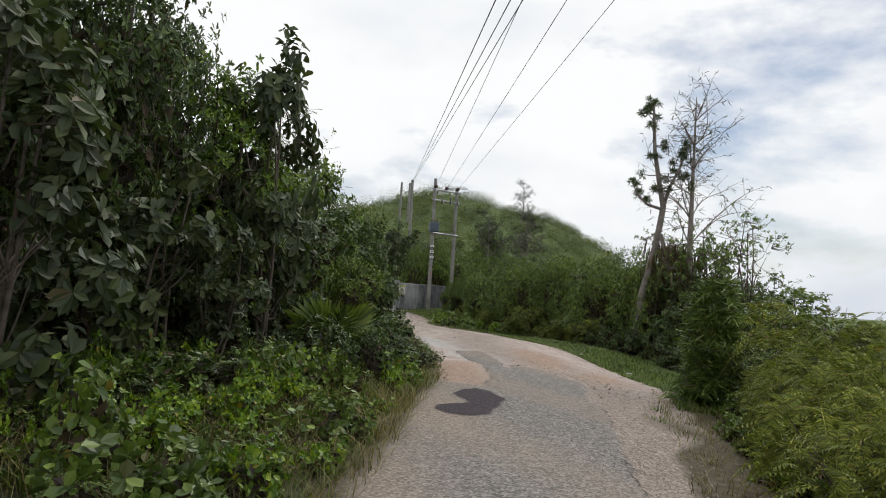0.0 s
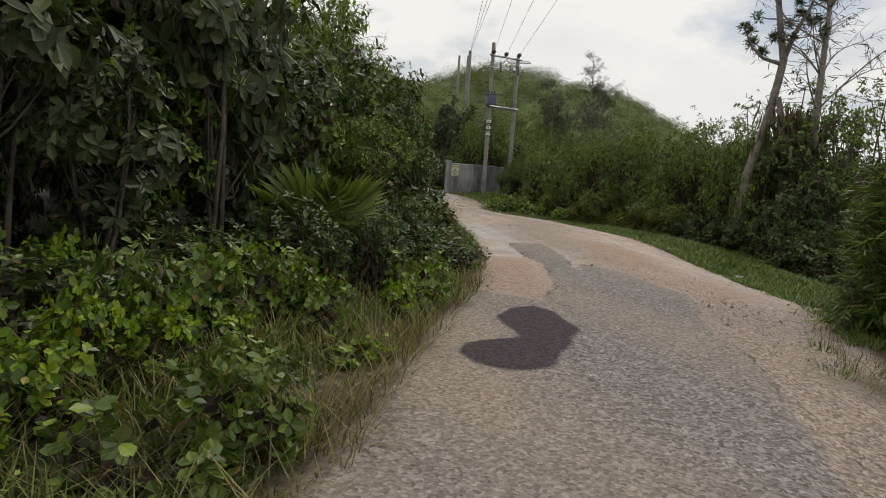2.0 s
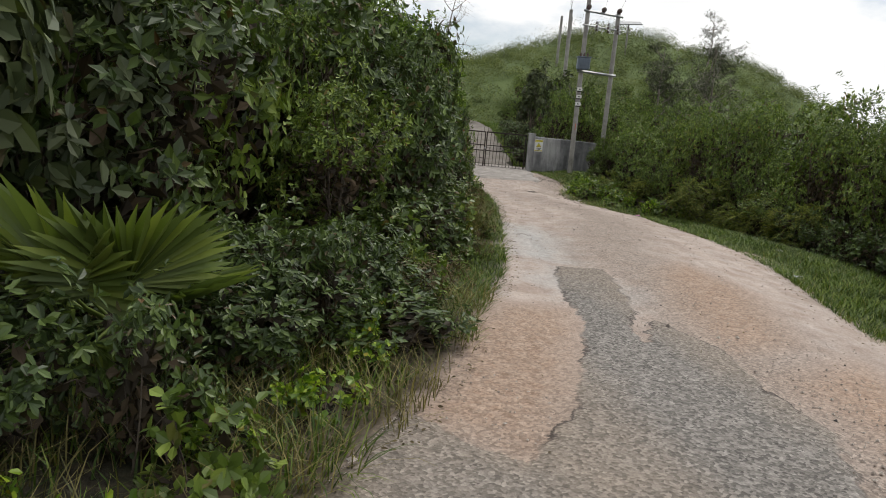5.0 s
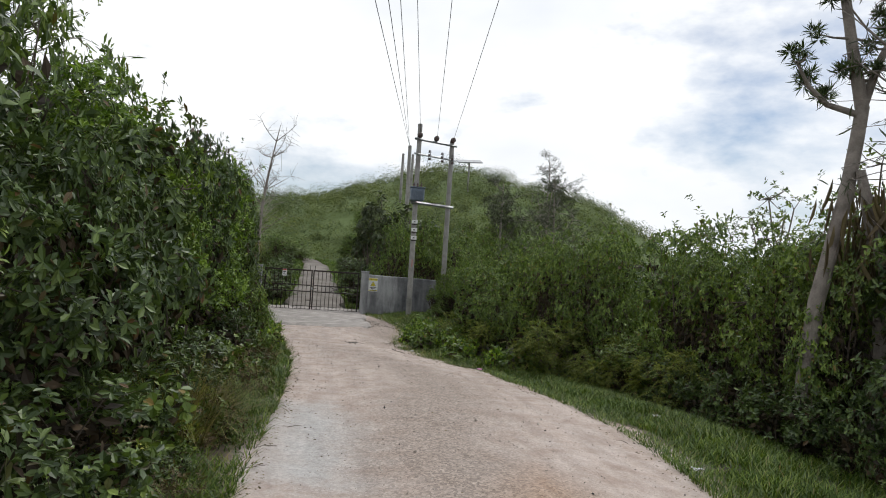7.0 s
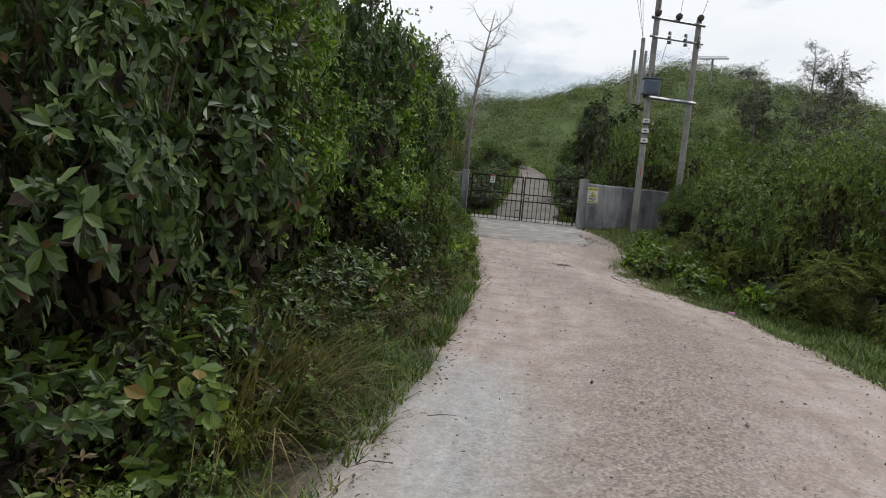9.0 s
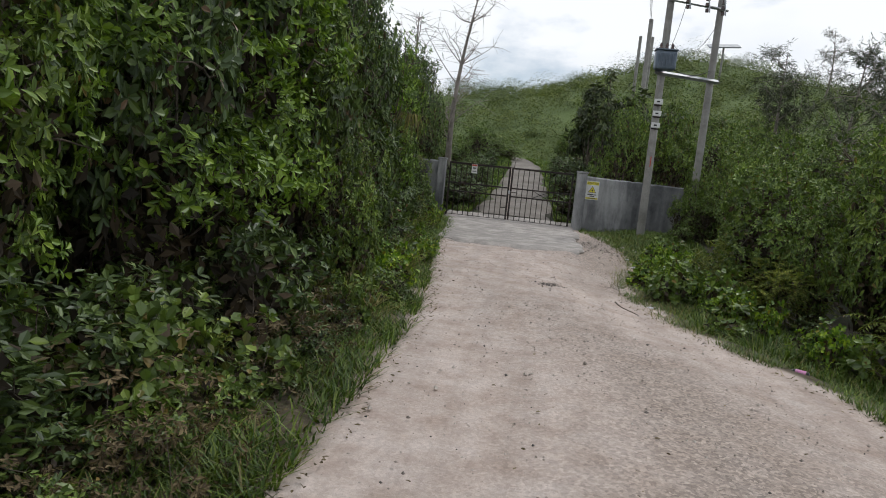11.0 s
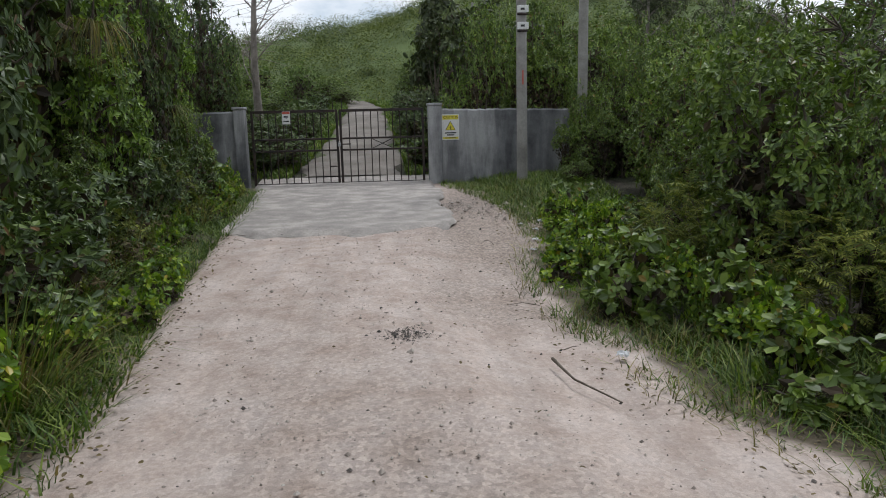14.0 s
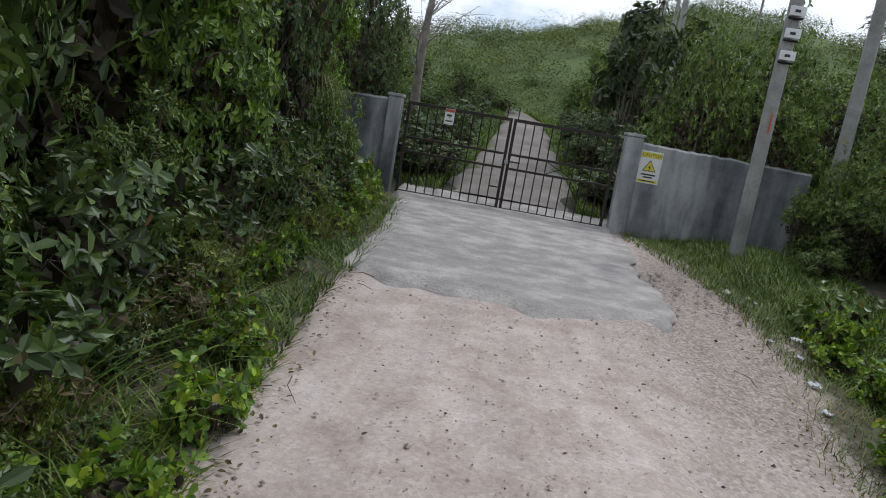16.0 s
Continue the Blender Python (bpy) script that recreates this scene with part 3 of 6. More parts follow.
REDS = [[(-1.25, 4.5), (-0.55, 4.1), (-0.22, 5.2), (0.08, 6.8), (0.1, 7.4), (-0.6, 7.4), (-1.0, 6.3)], [(1.35, 6.5), (2.0, 6.9), (2.5, 9.0), (2.1, 10.4), (1.6, 9.6), (1.35, 8.0)], [(1.55, 4.4), (2.4, 5.2), (2.5, 6.6), (1.5, 5.8)]]
PALES = [[(-0.3, 9.9), (0.5, 9.8), (0.65, 12.0), (0.3, 13.2), (-0.25, 13.0)], [(-0.78, -2.14), (-0.02, -0.33), (-0.4, 0.28), (-1.13, -1.74)], [(1.03, 3.33), (2.32, 4.25), (1.63, 2.7), (1, 2.09)], [(1.17, 8.39), (0.3, 9.54), (-0.12, 8.62), (0.5, 7.47)]]


def road_mesh():
    ys = np.concatenate([np.arange(-30, -6, 0.5), np.arange(-6, 29.9, 0.08)])
    us = np.linspace(0, 1, 84)
    Y, U = np.meshgrid(ys, us, indexing="ij")
    rng = np.random.default_rng(5)

    def rag(k, amp):
        """A ragged border."""
        s = np.zeros(len(ys))
        for f, a in ((0.9, 0.5), (2.3, 0.35), (5.1, 0.25), (11.0, 0.18)):
            s += a * np.sin(ys * f + rng.uniform(0, 6.28) + 1.5 * np.sin(ys * f * 0.43 + k))
        return s * amp

    lx = left_edge(ys) - 0.75 + rag(1, 0.05)
    rx = right_edge(ys) + 0.8 + rag(2, 0.05)
    el, er = left_edge(ys) + rag(3, 0.1), right_edge(ys) + rag(4, 0.16) - 0.55 * smooth((1.8 - ys) / 2.0)
    X = lx[:, None] + (rx - lx)[:, None] * U
    Z = road_z(Y) - side_fall(X, Y) + 0.012 * np.sin(X * 2.1 + Y * 0.4) + 0.01 * np.sin(Y * 1.3 + X)
    s_seal = signed(X, Y, SEAL)
    s_tar = signed(X, Y, TAR)
    edge = np.minimum(X - lx[:, None], rx[:, None] - X)
    Z = Z + 0.022 * smooth(s_seal / 0.12 + 0.5) + 0.012 * smooth(s_tar / 0.06 + 0.5)
    rut = np.exp(-((U - 0.28) / 0.1) ** 2) + np.exp(-((U - 0.72) / 0.1) ** 2)
    Z = Z - 0.03 * rut * (Y > 9) - 0.035 * (1 - smooth(edge / 0.3))
    v = np.stack([X, Y, Z], -1).reshape(-1, 3)
    n = len(us)
    i, j = np.meshgrid(np.arange(len(ys) - 1), np.arange(n - 1), indexing="ij")
    f = np.stack([i * n + j, i * n + j + 1, (i + 1) * n + j + 1, (i + 1) * n + j], -1).reshape(-1, 4)
    me = raw_mesh("road", v, f, ROAD, True)
    red = np.max([signed(X, Y, q) for q in REDS], axis=0)
    pale = np.max([signed(X, Y, q) for q in PALES], axis=0)
    soil = np.where(X > (lx + rx)[:, None] / 2, 0.5 - (er[:, None] + 0.3 - X) / 0.35, 0.5 - (X - el[:, None]) / 0.5)
    patch = 0.75 - np.hypot(X - 1.2, (Y - 1.4) * 0.75) / 1.3
    worn = 0.35 + 0.5 * smooth((X - left_edge(Y)) / 1.2 * -1 + 1) + 0.25 * np.sin(X * 3.1 + Y * 0.6)
    for key, val in (("coarse", np.max([smooth((7.5 - Y) / 4.5), 0.75 * np.exp(-(((U - 0.5 + 0.06 * np.sin(Y * 0.7)) / 0.16) ** 2)) * smooth((23 - Y) / 8), 0.8 * smooth(1.6 - np.hypot((X - 2.2) / 0.9, (Y - 25.5) / 3.2)), 0.5 * smooth(1.5 - np.hypot((X - 1.7) / 0.5, (Y - 21.6) / 0.9))], axis=0)), ("seal", 0.5 + s_seal / 0.7), ("tar", 0.5 + s_tar / 0.3), ("red", 0.5 + red / 0.9), ("pale", 0.45 + pale / 1.0), ("soil", np.maximum(soil, patch)), ("worn", worn)):
        a = me.attributes.new(key, "FLOAT", "POINT")
        a.data.foreach_set("value", np.clip(val, -1, 2).astype(np.float32).ravel())
    return me


road = tagged(new("road", road_mesh()), "sandy unpaved lane with worn grey seal and a tar patch", "road", kind="structure")


def strip_mesh(name, ys, lx, rx, zs, mat, n=14, drop=0.0):
    Y, U = np.meshgrid(ys, np.linspace(0, 1, n), indexing="ij")
    X = lx[:, None] + (rx - lx)[:, None] * U
    Z = zs[:, None] - drop * (np.abs(U - 0.5) * 2) ** 8
    i, j = np.meshgrid(np.arange(len(ys) - 1), np.arange(n - 1), indexing="ij")
    f = np.stack([i * n + j, i * n + j + 1, (i + 1) * n + j + 1, (i + 1) * n + j], -1).reshape(-1, 4)
    return raw_mesh(name, np.stack([X, Y, Z], -1).reshape(-1, 3), f, mat, True)


def apron_mesh():
    """The concrete slab before the gate, its front edge broken."""
    us = np.linspace(0, 1, 70)
    vs = np.linspace(0, 1, 40)
    V, U = np.meshgrid(vs, us, indexing="ij")
    front = 24.2 + 0.12 * np.sin(us * 7 + 1.0) + 0.1 * np.sin(us * 13 + 2.5) + 0.05 * np.sin(us * 29) + 0.02 * np.sin(us * 47 + 2)
    Y = front[None] + (30.6 - front[None]) * V
    L = left_edge(np.minimum(Y, 30)) - 0.05
    R = 1.68 + 0.16 * V + 0.07 * np.sin(Y * 2.3) + 0.03 * np.sin(Y * 7.1 + 1) + 0.02 * np.sin(Y * 17)
    X = L + (R - L) * U
    Z = road_z(Y) + 0.045 - 0.07 * (V < 0.001) - 0.05 * ((U < 0.001) | (U > 0.999)) + 0.003 * np.sin(X * 3.1 + Y) * np.sin(Y * 2.3)
    n = len(us)
    i, j = np.meshgrid(np.arange(len(vs) - 1), np.arange(n - 1), indexing="ij")
    f = np.stack([i * n + j, i * n + j + 1, (i + 1) * n + j + 1, (i + 1) * n + j], -1).reshape(-1, 4)
    return raw_mesh("concrete_apron", np.stack([X, Y, Z], -1).reshape(-1, 3), f, CONCRETE, True)


tagged(new("pavement_apron", apron_mesh()), "cracked pale concrete slab in front of the gate", "pavement", kind="structure")
ty = np.arange(30.6, 50.8, 0.25)
tx = np.interp(ty, TRACK_Y, TRACK_X)
tw_ = np.interp(ty, [30, 36, 45, 64], [1.2, 0.95, 0.75, 0.6])
tagged(new("road_track", strip_mesh("road_track", ty, tx - tw_ + 0.15 * np.sin(ty * 2.1) + 0.1 * np.sin(ty * 5.3), tx + tw_ + 0.15 * np.sin(ty * 1.7 + 2) + 0.1 * np.sin(ty * 4.1), land(tx, ty) + 0.07, TRACK_MAT, 14, 0.1)), "pale concrete track climbing the hill behind the gate", "road", kind="structure")


# ---- gate and walls ----
def wall(name, x0, x1, y, h0, h1, label):
    """A rendered block wall with a pillar at the end by the gate."""
    bm = bmesh.new()
    n = 30
    rng = np.random.default_rng(int(abs(x0) * 100))
    rows = []
    for k in range(n + 1):
        t = k / n
        x = x0 + (x1 - x0) * t
        top = h0 + (h1 - h0) * t + rng.normal(0, 0.006)
        rows.append([bm.verts.new((x, y + dy, z)) for dy, z in ((-0.075, -0.3), (-0.075, top - 0.03), (-0.05, top), (0.05, top), (0.075, top - 0.03), (0.075, -0.3))])
    for a, b in zip(rows, rows[1:]):
        for i in range(5):
            bm.faces.new((a[i], a[i + 1], b[i + 1], b[i]))
    for r in (rows[0], rows[-1]):
        bm.faces.new(r)
    bmesh.ops.recalc_face_normals(bm, faces=bm.faces)
    return tagged(new(name, bm_mesh(name, bm, WALL)), label, "wall", kind="structure")


wall_r = wall("wall_east", 1.99, 4.5, 30.04, 1.47, 1.42, "grey rendered wall with dark rain streaks beside the gate")
wall_l = wall("wall_west", -4.6, -1.97, 30.04, 1.47, 1.5, "grey rendered wall half hidden by bushes beside the gate")
for x0, x1 in ((1.72, 1.985), (-1.965, -1.76)):
    bm = bmesh.new()
    box(bm, x0, x1, 29.9, 30.16, -0.3, 1.53, 0.015)
    box(bm, x0 - 0.015, x1 + 0.015, 29.885, 30.175, 1.533, 1.58, 0.01)
    pil = tagged(new("gate_pillar", bm_mesh("gate_pillar", bm, WALL)), "stained concrete pillar that carries a gate leaf", "pillar", "gate pillars")


def bar(parent, name, a, b, r, mat=IRON, sides=6):
    v, f = tube_arrays([a, b], [r, r], sides)
    return part(name, raw_mesh(name, v, f, mat, True), mat, parent)


def gate_leaf(x0, x1, mirror):
    """One leaf: frame, two middle rails, upright bars and a crossed panel."""
    leaf = new("gate_leaf")
    z0, z1, h, y = 0.07, 1.5, 0.02, 30.0
    for nm, a in (("stile", (x0, x0 + 0.045, z0, z1)), ("stile", (x1 - 0.045, x1, z0, z1)), ("top_rail", (x0 + 0.047, x1 - 0.047, z1 - 0.05, z1)), ("bottom_rail", (x0 + 0.047, x1 - 0.047, z0, z0 + 0.04)),
                  ("middle_rail", (x0 + 0.047, x1 - 0.047, 0.93, 0.965)), ("middle_rail", (x0 + 0.047, x1 - 0.047, 0.71, 0.745))):
        part(nm, box(bmesh.new(), a[0], a[1], y - h, y + h, a[2], a[3], 0.004), IRON, leaf)
    n = 10
    for k in range(1, n + 1):
        x = x0 + 0.045 + (x1 - x0 - 0.09) * k / (n + 1)
        for zz in ((z0 + 0.042, 0.708), (0.747, 0.928), (0.967, z1 - 0.052)):
            if zz[0] == 0.747 and k in (5, 6):
                continue
            part("upright_bar", raw_mesh("upright_bar", *tube_arrays([(x, y, zz[0]), (x, y, zz[1])], [0.011, 0.011], 6), IRON, True), IRON, leaf)
    xa, xb = x0 + 0.045 + (x1 - x0 - 0.09) * 4 / 11 + 0.02, x0 + 0.045 + (x1 - x0 - 0.09) * 7 / 11 - 0.02
    bar(leaf, "cross_bar", (xa, y, 0.75), (xb, y, 0.925), 0.008)
    bar(leaf, "cross_bar", (xa, y + 0.018, 0.925), (xb, y + 0.018, 0.75), 0.008)
    hx = x1 - 0.02 if mirror else x0 + 0.02
    for z in (0.3, 1.3):
        bar(leaf, "hinge", (hx + (0.09 if mirror else -0.09), y + 0.03, z), (hx, y + 0.03, z), 0.02)
        bar(leaf, "hinge_pin", (hx + (0.055 if mirror else -0.055), y + 0.03, z - 0.05), (hx + (0.055 if mirror else -0.055), y + 0.03, z + 0.05), 0.016)
    return tagged(leaf, "black painted iron gate leaf, closed, rust at the joints", "gate", "leaves of the double gate")


leaf_l = gate_leaf(-1.66, -0.012, False)
leaf_r = gate_leaf(0.012, 1.64, True)
for x in (-0.1, 0.07):
    bar(leaf_l if x < 0 else leaf_r, "spike", (x, 30.0, 1.45), (x, 30.0, 1.66), 0.009)
bar(leaf_l, "drop_bolt", (-0.19, 29.965, 0.42), (-0.06, 29.965, 0.42), 0.013)
bar(leaf_r, "latch_bar", (0.05, 29.96, 0.84), (0.22, 29.96, 0.84), 0.012)
lock = new("padlock")
part("body", box(bmesh.new(), -0.03, 0.03, 29.925, 29.955, 0.8, 0.86, 0.006), STEEL, lock)
arc = [(-0.02 * math.cos(a), 29.94, 0.86 + 0.035 * math.sin(a)) for a in np.linspace(0, math.pi, 9)]
part("shackle", raw_mesh("shackle", *tube_arrays(arc, [0.005] * 9, 6), STEEL, True), STEEL, lock)
tagged(lock, "small pale metal padlock hanging on the gate latch", "padlock")


# ---- writing ----
def text_part(body, size, x, y, z, mat, parent, name="lettering"):
    """Flat lettering that faces the lane."""
    cu = bpy.data.curves.new(name, "FONT")
    cu.body, cu.size, cu.align_x, cu.align_y, cu.extrude = body, size, "CENTER", "CENTER", 0.0008
    tmp = new("tmp_text", cu)
    dg = bpy.context.evaluated_depsgraph_get()
    me = bpy.data.meshes.new_from_object(tmp.evaluated_get(dg))
    bpy.data.objects.remove(tmp)
    me.materials.clear()
    me.materials.append(mat)
    me.transform(pose(x, y, z, 90, 0, 0))
    return part(name, me, mat, parent)


def caution_sign():
    s = new("caution_sign")
    x0, x1, z0, z1, y = 1.985, 2.32, 0.87, 1.36, 29.955
    part("plate", box(bmesh.new(), x0, x1, y, y + 0.006, z0, z1, 0.002), WHITE, s, "white enamel plate")
    part("band", box(bmesh.new(), x0 + 0.015, x1 - 0.015, y - 0.003, y - 0.0005, z1 - 0.1, z1 - 0.02), YELLOW, s, "yellow heading band")
    part("band", box(bmesh.new(), x0 + 0.015, x1 - 0.015, y - 0.003, y - 0.0005, z0 + 0.018, z0 + 0.058), YELLOW, s, "yellow foot band")
    text_part("CAUTION", 0.066, (x0 + x1) / 2 + 0.01, y - 0.005, z1 - 0.06, BLACK, s)
    cx, cz, r = (x0 + x1) / 2, 1.135, 0.118
    for nm, rr, dy, mat in (("triangle_border", r, 0.0, BLACK), ("triangle", r * 0.84, 0.0025, YELLOW)):
        bm = bmesh.new()
        f = [bm.verts.new((cx + rr * math.cos(a), y - 0.004 - dy, cz - 0.02 + rr * math.sin(a))) for a in (math.pi / 2, math.pi * 7 / 6, math.pi * 11 / 6)]
        face = bm.faces.new(f)
        g = bmesh.ops.extrude_face_region(bm, geom=[face])
        bmesh.ops.translate(bm, vec=(0, 0.002, 0), verts=[v for v in g["geom"] if isinstance(v, bmesh.types.BMVert)])
        part(nm, bm, mat, s)
    bm = bmesh.new()
    pts = [(0.012, 0.05), (-0.022, -0.005), (0.0, -0.005), (-0.012, -0.055), (0.024, 0.01), (0.002, 0.01)]
    f = bm.faces.new([bm.verts.new((cx + a, y - 0.0085, cz - 0.025 + b)) for a, b in pts])
    g = bmesh.ops.extrude_face_region(bm, geom=[f])
    bmesh.ops.translate(bm, vec=(0, 0.0015, 0), verts=[v for v in g["geom"] if isinstance(v, bmesh.types.BMVert)])
    part("bolt_symbol", bm, BLACK, s)
    for z, w in ((1.005, 0.22), (0.965, 0.14)):
        part("text_bar", box(bmesh.new(), cx - w / 2, cx + w / 2, y - 0.003, y - 0.0005, z - 0.011, z + 0.011), BLACK, s)
    part("text_bar", box(bmesh.new(), cx - 0.11, cx + 0.11, y - 0.005, y - 0.0035, z0 + 0.03, z0 + 0.046), BLACK, s)
    for dx in (0.02, 0.315):
        for z in (z0 + 0.01, z1 - 0.01):
            bar(s, "screw", (x0 + dx, y - 0.004, z), (x0 + dx, y + 0.06, z), 0.005, STEEL)
    tagged(s, "white and yellow caution sign with warning triangle on the wall", "sign")


caution_sign()


def camera_notice():
    s = new("notice_plate")
    part("plate", box(bmesh.new(), -1.06, -0.91, 29.962, 29.968, 1.24, 1.48, 0.002), WHITE, s)
    part("band", box(bmesh.new(), -1.055, -0.915, 29.958, 29.9605, 1.43, 1.475), RED, s, "faded red heading band")
    part("symbol", box(bmesh.new(), -1.03, -0.95, 29.958, 29.9605, 1.365, 1.395, 0.0005), BLACK, s, "black camera symbol")
    part("symbol", box(bmesh.new(), -0.985, -0.975, 29.958, 29.9605, 1.335, 1.362), BLACK, s)
    part("text_bar", box(bmesh.new(), -1.04, -0.93, 29.958, 29.9605, 1.285, 1.305), BLACK, s)
    bar(s, "tie", (-0.985, 29.972, 1.47), (-0.985, 29.985, 1.47), 0.004, STEEL)
    bar(s, "tie", (-0.985, 29.965, 1.23), (-0.985, 29.97, 1.05), 0.003, STEEL)
    tagged(s, "small white notice with a camera symbol tied to the gate", "sign")


camera_notice()


# ---- poles and lines ----
def pole(x, y, top, lean_x, lean_y, r0, r1, label, name="utility_pole", mat=POLE_WOOD):
    z0 = land_at(x, y) - 0.4
    t = np.linspace(0, 1, 9)
    p = np.stack([x + lean_x * t, y + lean_y * t, z0 + (top - z0) * t], 1)
    v, f = tube_arrays(p, r0 + (r1 - r0) * t, 12)
    root = new(name)
    part("shaft", raw_mesh("shaft", v, f, mat, True), mat, root)
    bm = bmesh.new()
    bmesh.ops.create_cone(bm, cap_ends=True, segments=12, radius1=r1 * 1.02, radius2=r1 * 0.8, depth=0.03)
    bmesh.ops.translate(bm, vec=(x + lean_x, y + lean_y, top + 0.012), verts=bm.verts)
    part("cap", bm, mat, root)
    return tagged(root, label, "utility pole")


P1, P2 = (3.36, 28.88), (4.6, 29.4)
TOP1, TOP2 = 6.84, 6.45
pole1 = pole(*P1, TOP1, -0.03, 0.0, 0.1, 0.08, "weathered grey pole with transformer and white number plates")
pole2 = pole(*P2, TOP2, 0.0, 0.0, 0.1, 0.08, "weathered grey pole joined to the transformer pole by crossarms")


def q1(z):
    return np.array([P1[0] - 0.03 * z / TOP1, P1[1], z])


def q2(z):
    return np.array([P2[0], P2[1], z])


def insulator(x, y, z, s=1.0, flat=False):
    """A ribbed disc insulator."""
    bm = bmesh.new()
    for k, r in enumerate((0.05, 0.085, 0.06, 0.085, 0.06, 0.08, 0.04)):
        g = bmesh.ops.create_cone(bm, cap_ends=True, segments=12, radius1=r * s, radius2=r * s * 0.75, depth=0.028 * s)
        bmesh.ops.translate(bm, vec=(0, 0, (k - 3) * 0.03 * s), verts=g["verts"])
    if flat:
        bmesh.ops.rotate(bm, cent=(0, 0, 0), matrix=Matrix.Rotation(radians(90), 3, "X"), verts=bm.verts)
    bmesh.ops.translate(bm, vec=(x, y, z), verts=bm.verts)
    ob = new("insulator", bm_mesh("insulator", bm, CERAMIC))
    return tagged(ob, "dark brown ribbed ceramic insulator on the crossarm", "insulator", "line insulators")


def crossarm(a, b, r, label):
    a, b = np.asarray(a, float), np.asarray(b, float)
    d = unit(b - a)
    v, f = tube_arrays([a - d * 0.18, b + d * 0.18], [r, r], 4)
    ob = new("crossarm", raw_mesh("crossarm", v, f, STEEL))
    return tagged(ob, label, "crossarm")


dy = np.array([0, -0.12, 0])
crossarm(q1(6.3) + dy, q2(6.28) + dy, 0.045, "grey steel crossarm between the two pole heads")
crossarm(q1(5.78) + dy, q2(5.76) + dy, 0.035, "thin steel crossarm carrying the fuse holders")
crossarm(q1(4.08) + dy, q2(4.06) + dy, 0.055, "grey platform beam between the two poles")
mid = (q1(6.44) + q2(6.42)) / 2
for p in (q1(6.44) + dy * 1.6, mid + dy * 1.2, q2(6.47) + dy * 1.6):
    insulator(*p, 1.1, True)
for k, t in enumerate((0.3, 0.68, 1.0)):
    p = q1(5.78) * (1 - t) + q2(5.76) * t + dy * 1.9
    s = new("fuse_holder")
    for z, h in ((0.13, 0.05), (0.0, 0.06), (-0.13, 0.045)):
        bm = bmesh.new()
        bmesh.ops.create_cone(bm, cap_ends=True, segments=10, radius1=h, radius2=h * 0.8, depth=0.08)
        bmesh.ops.translate(bm, vec=(p[0], p[1] - 0.05, p[2] + z), verts=bm.verts)
        part("insulator_shed", bm, CERAMIC, s)
    bar(s, "tube", (p[0], p[1] - 0.1, p[2] + 0.17), (p[0] + 0.05, p[1] - 0.14, p[2] - 0.19), 0.016, STEEL)
    bar(s, "bracket", (p[0], p[1] - 0.06, p[2]), (p[0], p[1] + 0.12, p[2]), 0.014, STEEL)
    tagged(s, "dark drop-out fuse holder hanging on the lower crossarm", "fuse holder", "fuse holders")


def transformer():
    c = q1(4.36) + np.array([0.0, -0.3, 0])
    root = new("transformer")
    bm = box(bmesh.new(), c[0] - 0.24, c[0] + 0.24, c[1] - 0.17, c[1] + 0.17, c[2] - 0.24, c[2] + 0.2, 0.05)
    part("tank", bm, TANK, root)
    part("lid", box(bmesh.new(), c[0] - 0.26, c[0] + 0.26, c[1] - 0.19, c[1] + 0.19, c[2] + 0.203, c[2] + 0.235, 0.008), TANK, root)
    for k in range(5):
        x = c[0] - 0.15 + 0.075 * k
        part("cooling_fin", box(bmesh.new(), x - 0.008, x + 0.008, c[1] - 0.21, c[1] - 0.172, c[2] - 0.16, c[2] + 0.12), TANK, root)
    for x in (-0.13, 0.0, 0.13):
        bm = bmesh.new()
        for i, r in enumerate((0.035, 0.05, 0.035, 0.045, 0.025)):
            g = bmesh.ops.create_cone(bm, cap_ends=True, segments=10, radius1=r, radius2=r * 0.7, depth=0.03)
            bmesh.ops.translate(bm, vec=(c[0] + x, c[1], c[2] + 0.25 + 0.03 * i), verts=g["verts"])
        part("bushing", bm, CERAMIC, root, "dark ceramic bushing")
    part("bracket", box(bmesh.new(), c[0] - 0.06, c[0] + 0.06, c[1] + 0.172, c[1] + 0.22, c[2] - 0.15, c[2] + 0.15, 0.005), STEEL, root)
    tagged(root, "blue-grey pole transformer with ceramic bushings", "transformer")


transformer()
for z in (3.41, 3.13, 2.85):
    c = q1(z)
    s = new("number_plate")
    part("plate", box(bmesh.new(), c[0] - 0.1, c[0] + 0.1, c[1] - 0.15, c[1] - 0.13, z - 0.06, z + 0.06, 0.006), WHITE, s)
    part("mark", box(bmesh.new(), c[0] - 0.04, c[0] + 0.03, c[1] - 0.1545, c[1] - 0.151, z - 0.02, z + 0.015), BLACK, s, "dark figure on the plate")
    bar(s, "strap", (c[0] - 0.09, c[1] - 0.11, z - 0.085), (c[0] + 0.09, c[1] - 0.11, z - 0.085), 0.02, IRON)
    tagged(s, "white plate strapped to the transformer pole", "plate", "plates on the pole")
c = q1(2.05)
tagged(new("danger_strip", bm_mesh("danger_strip", box(bmesh.new(), c[0] - 0.012, c[0] + 0.012, c[1] - 0.118, c[1] - 0.108, 1.85, 2.1, 0.002), RED)), "narrow faded red strip nailed to the pole", "sign")


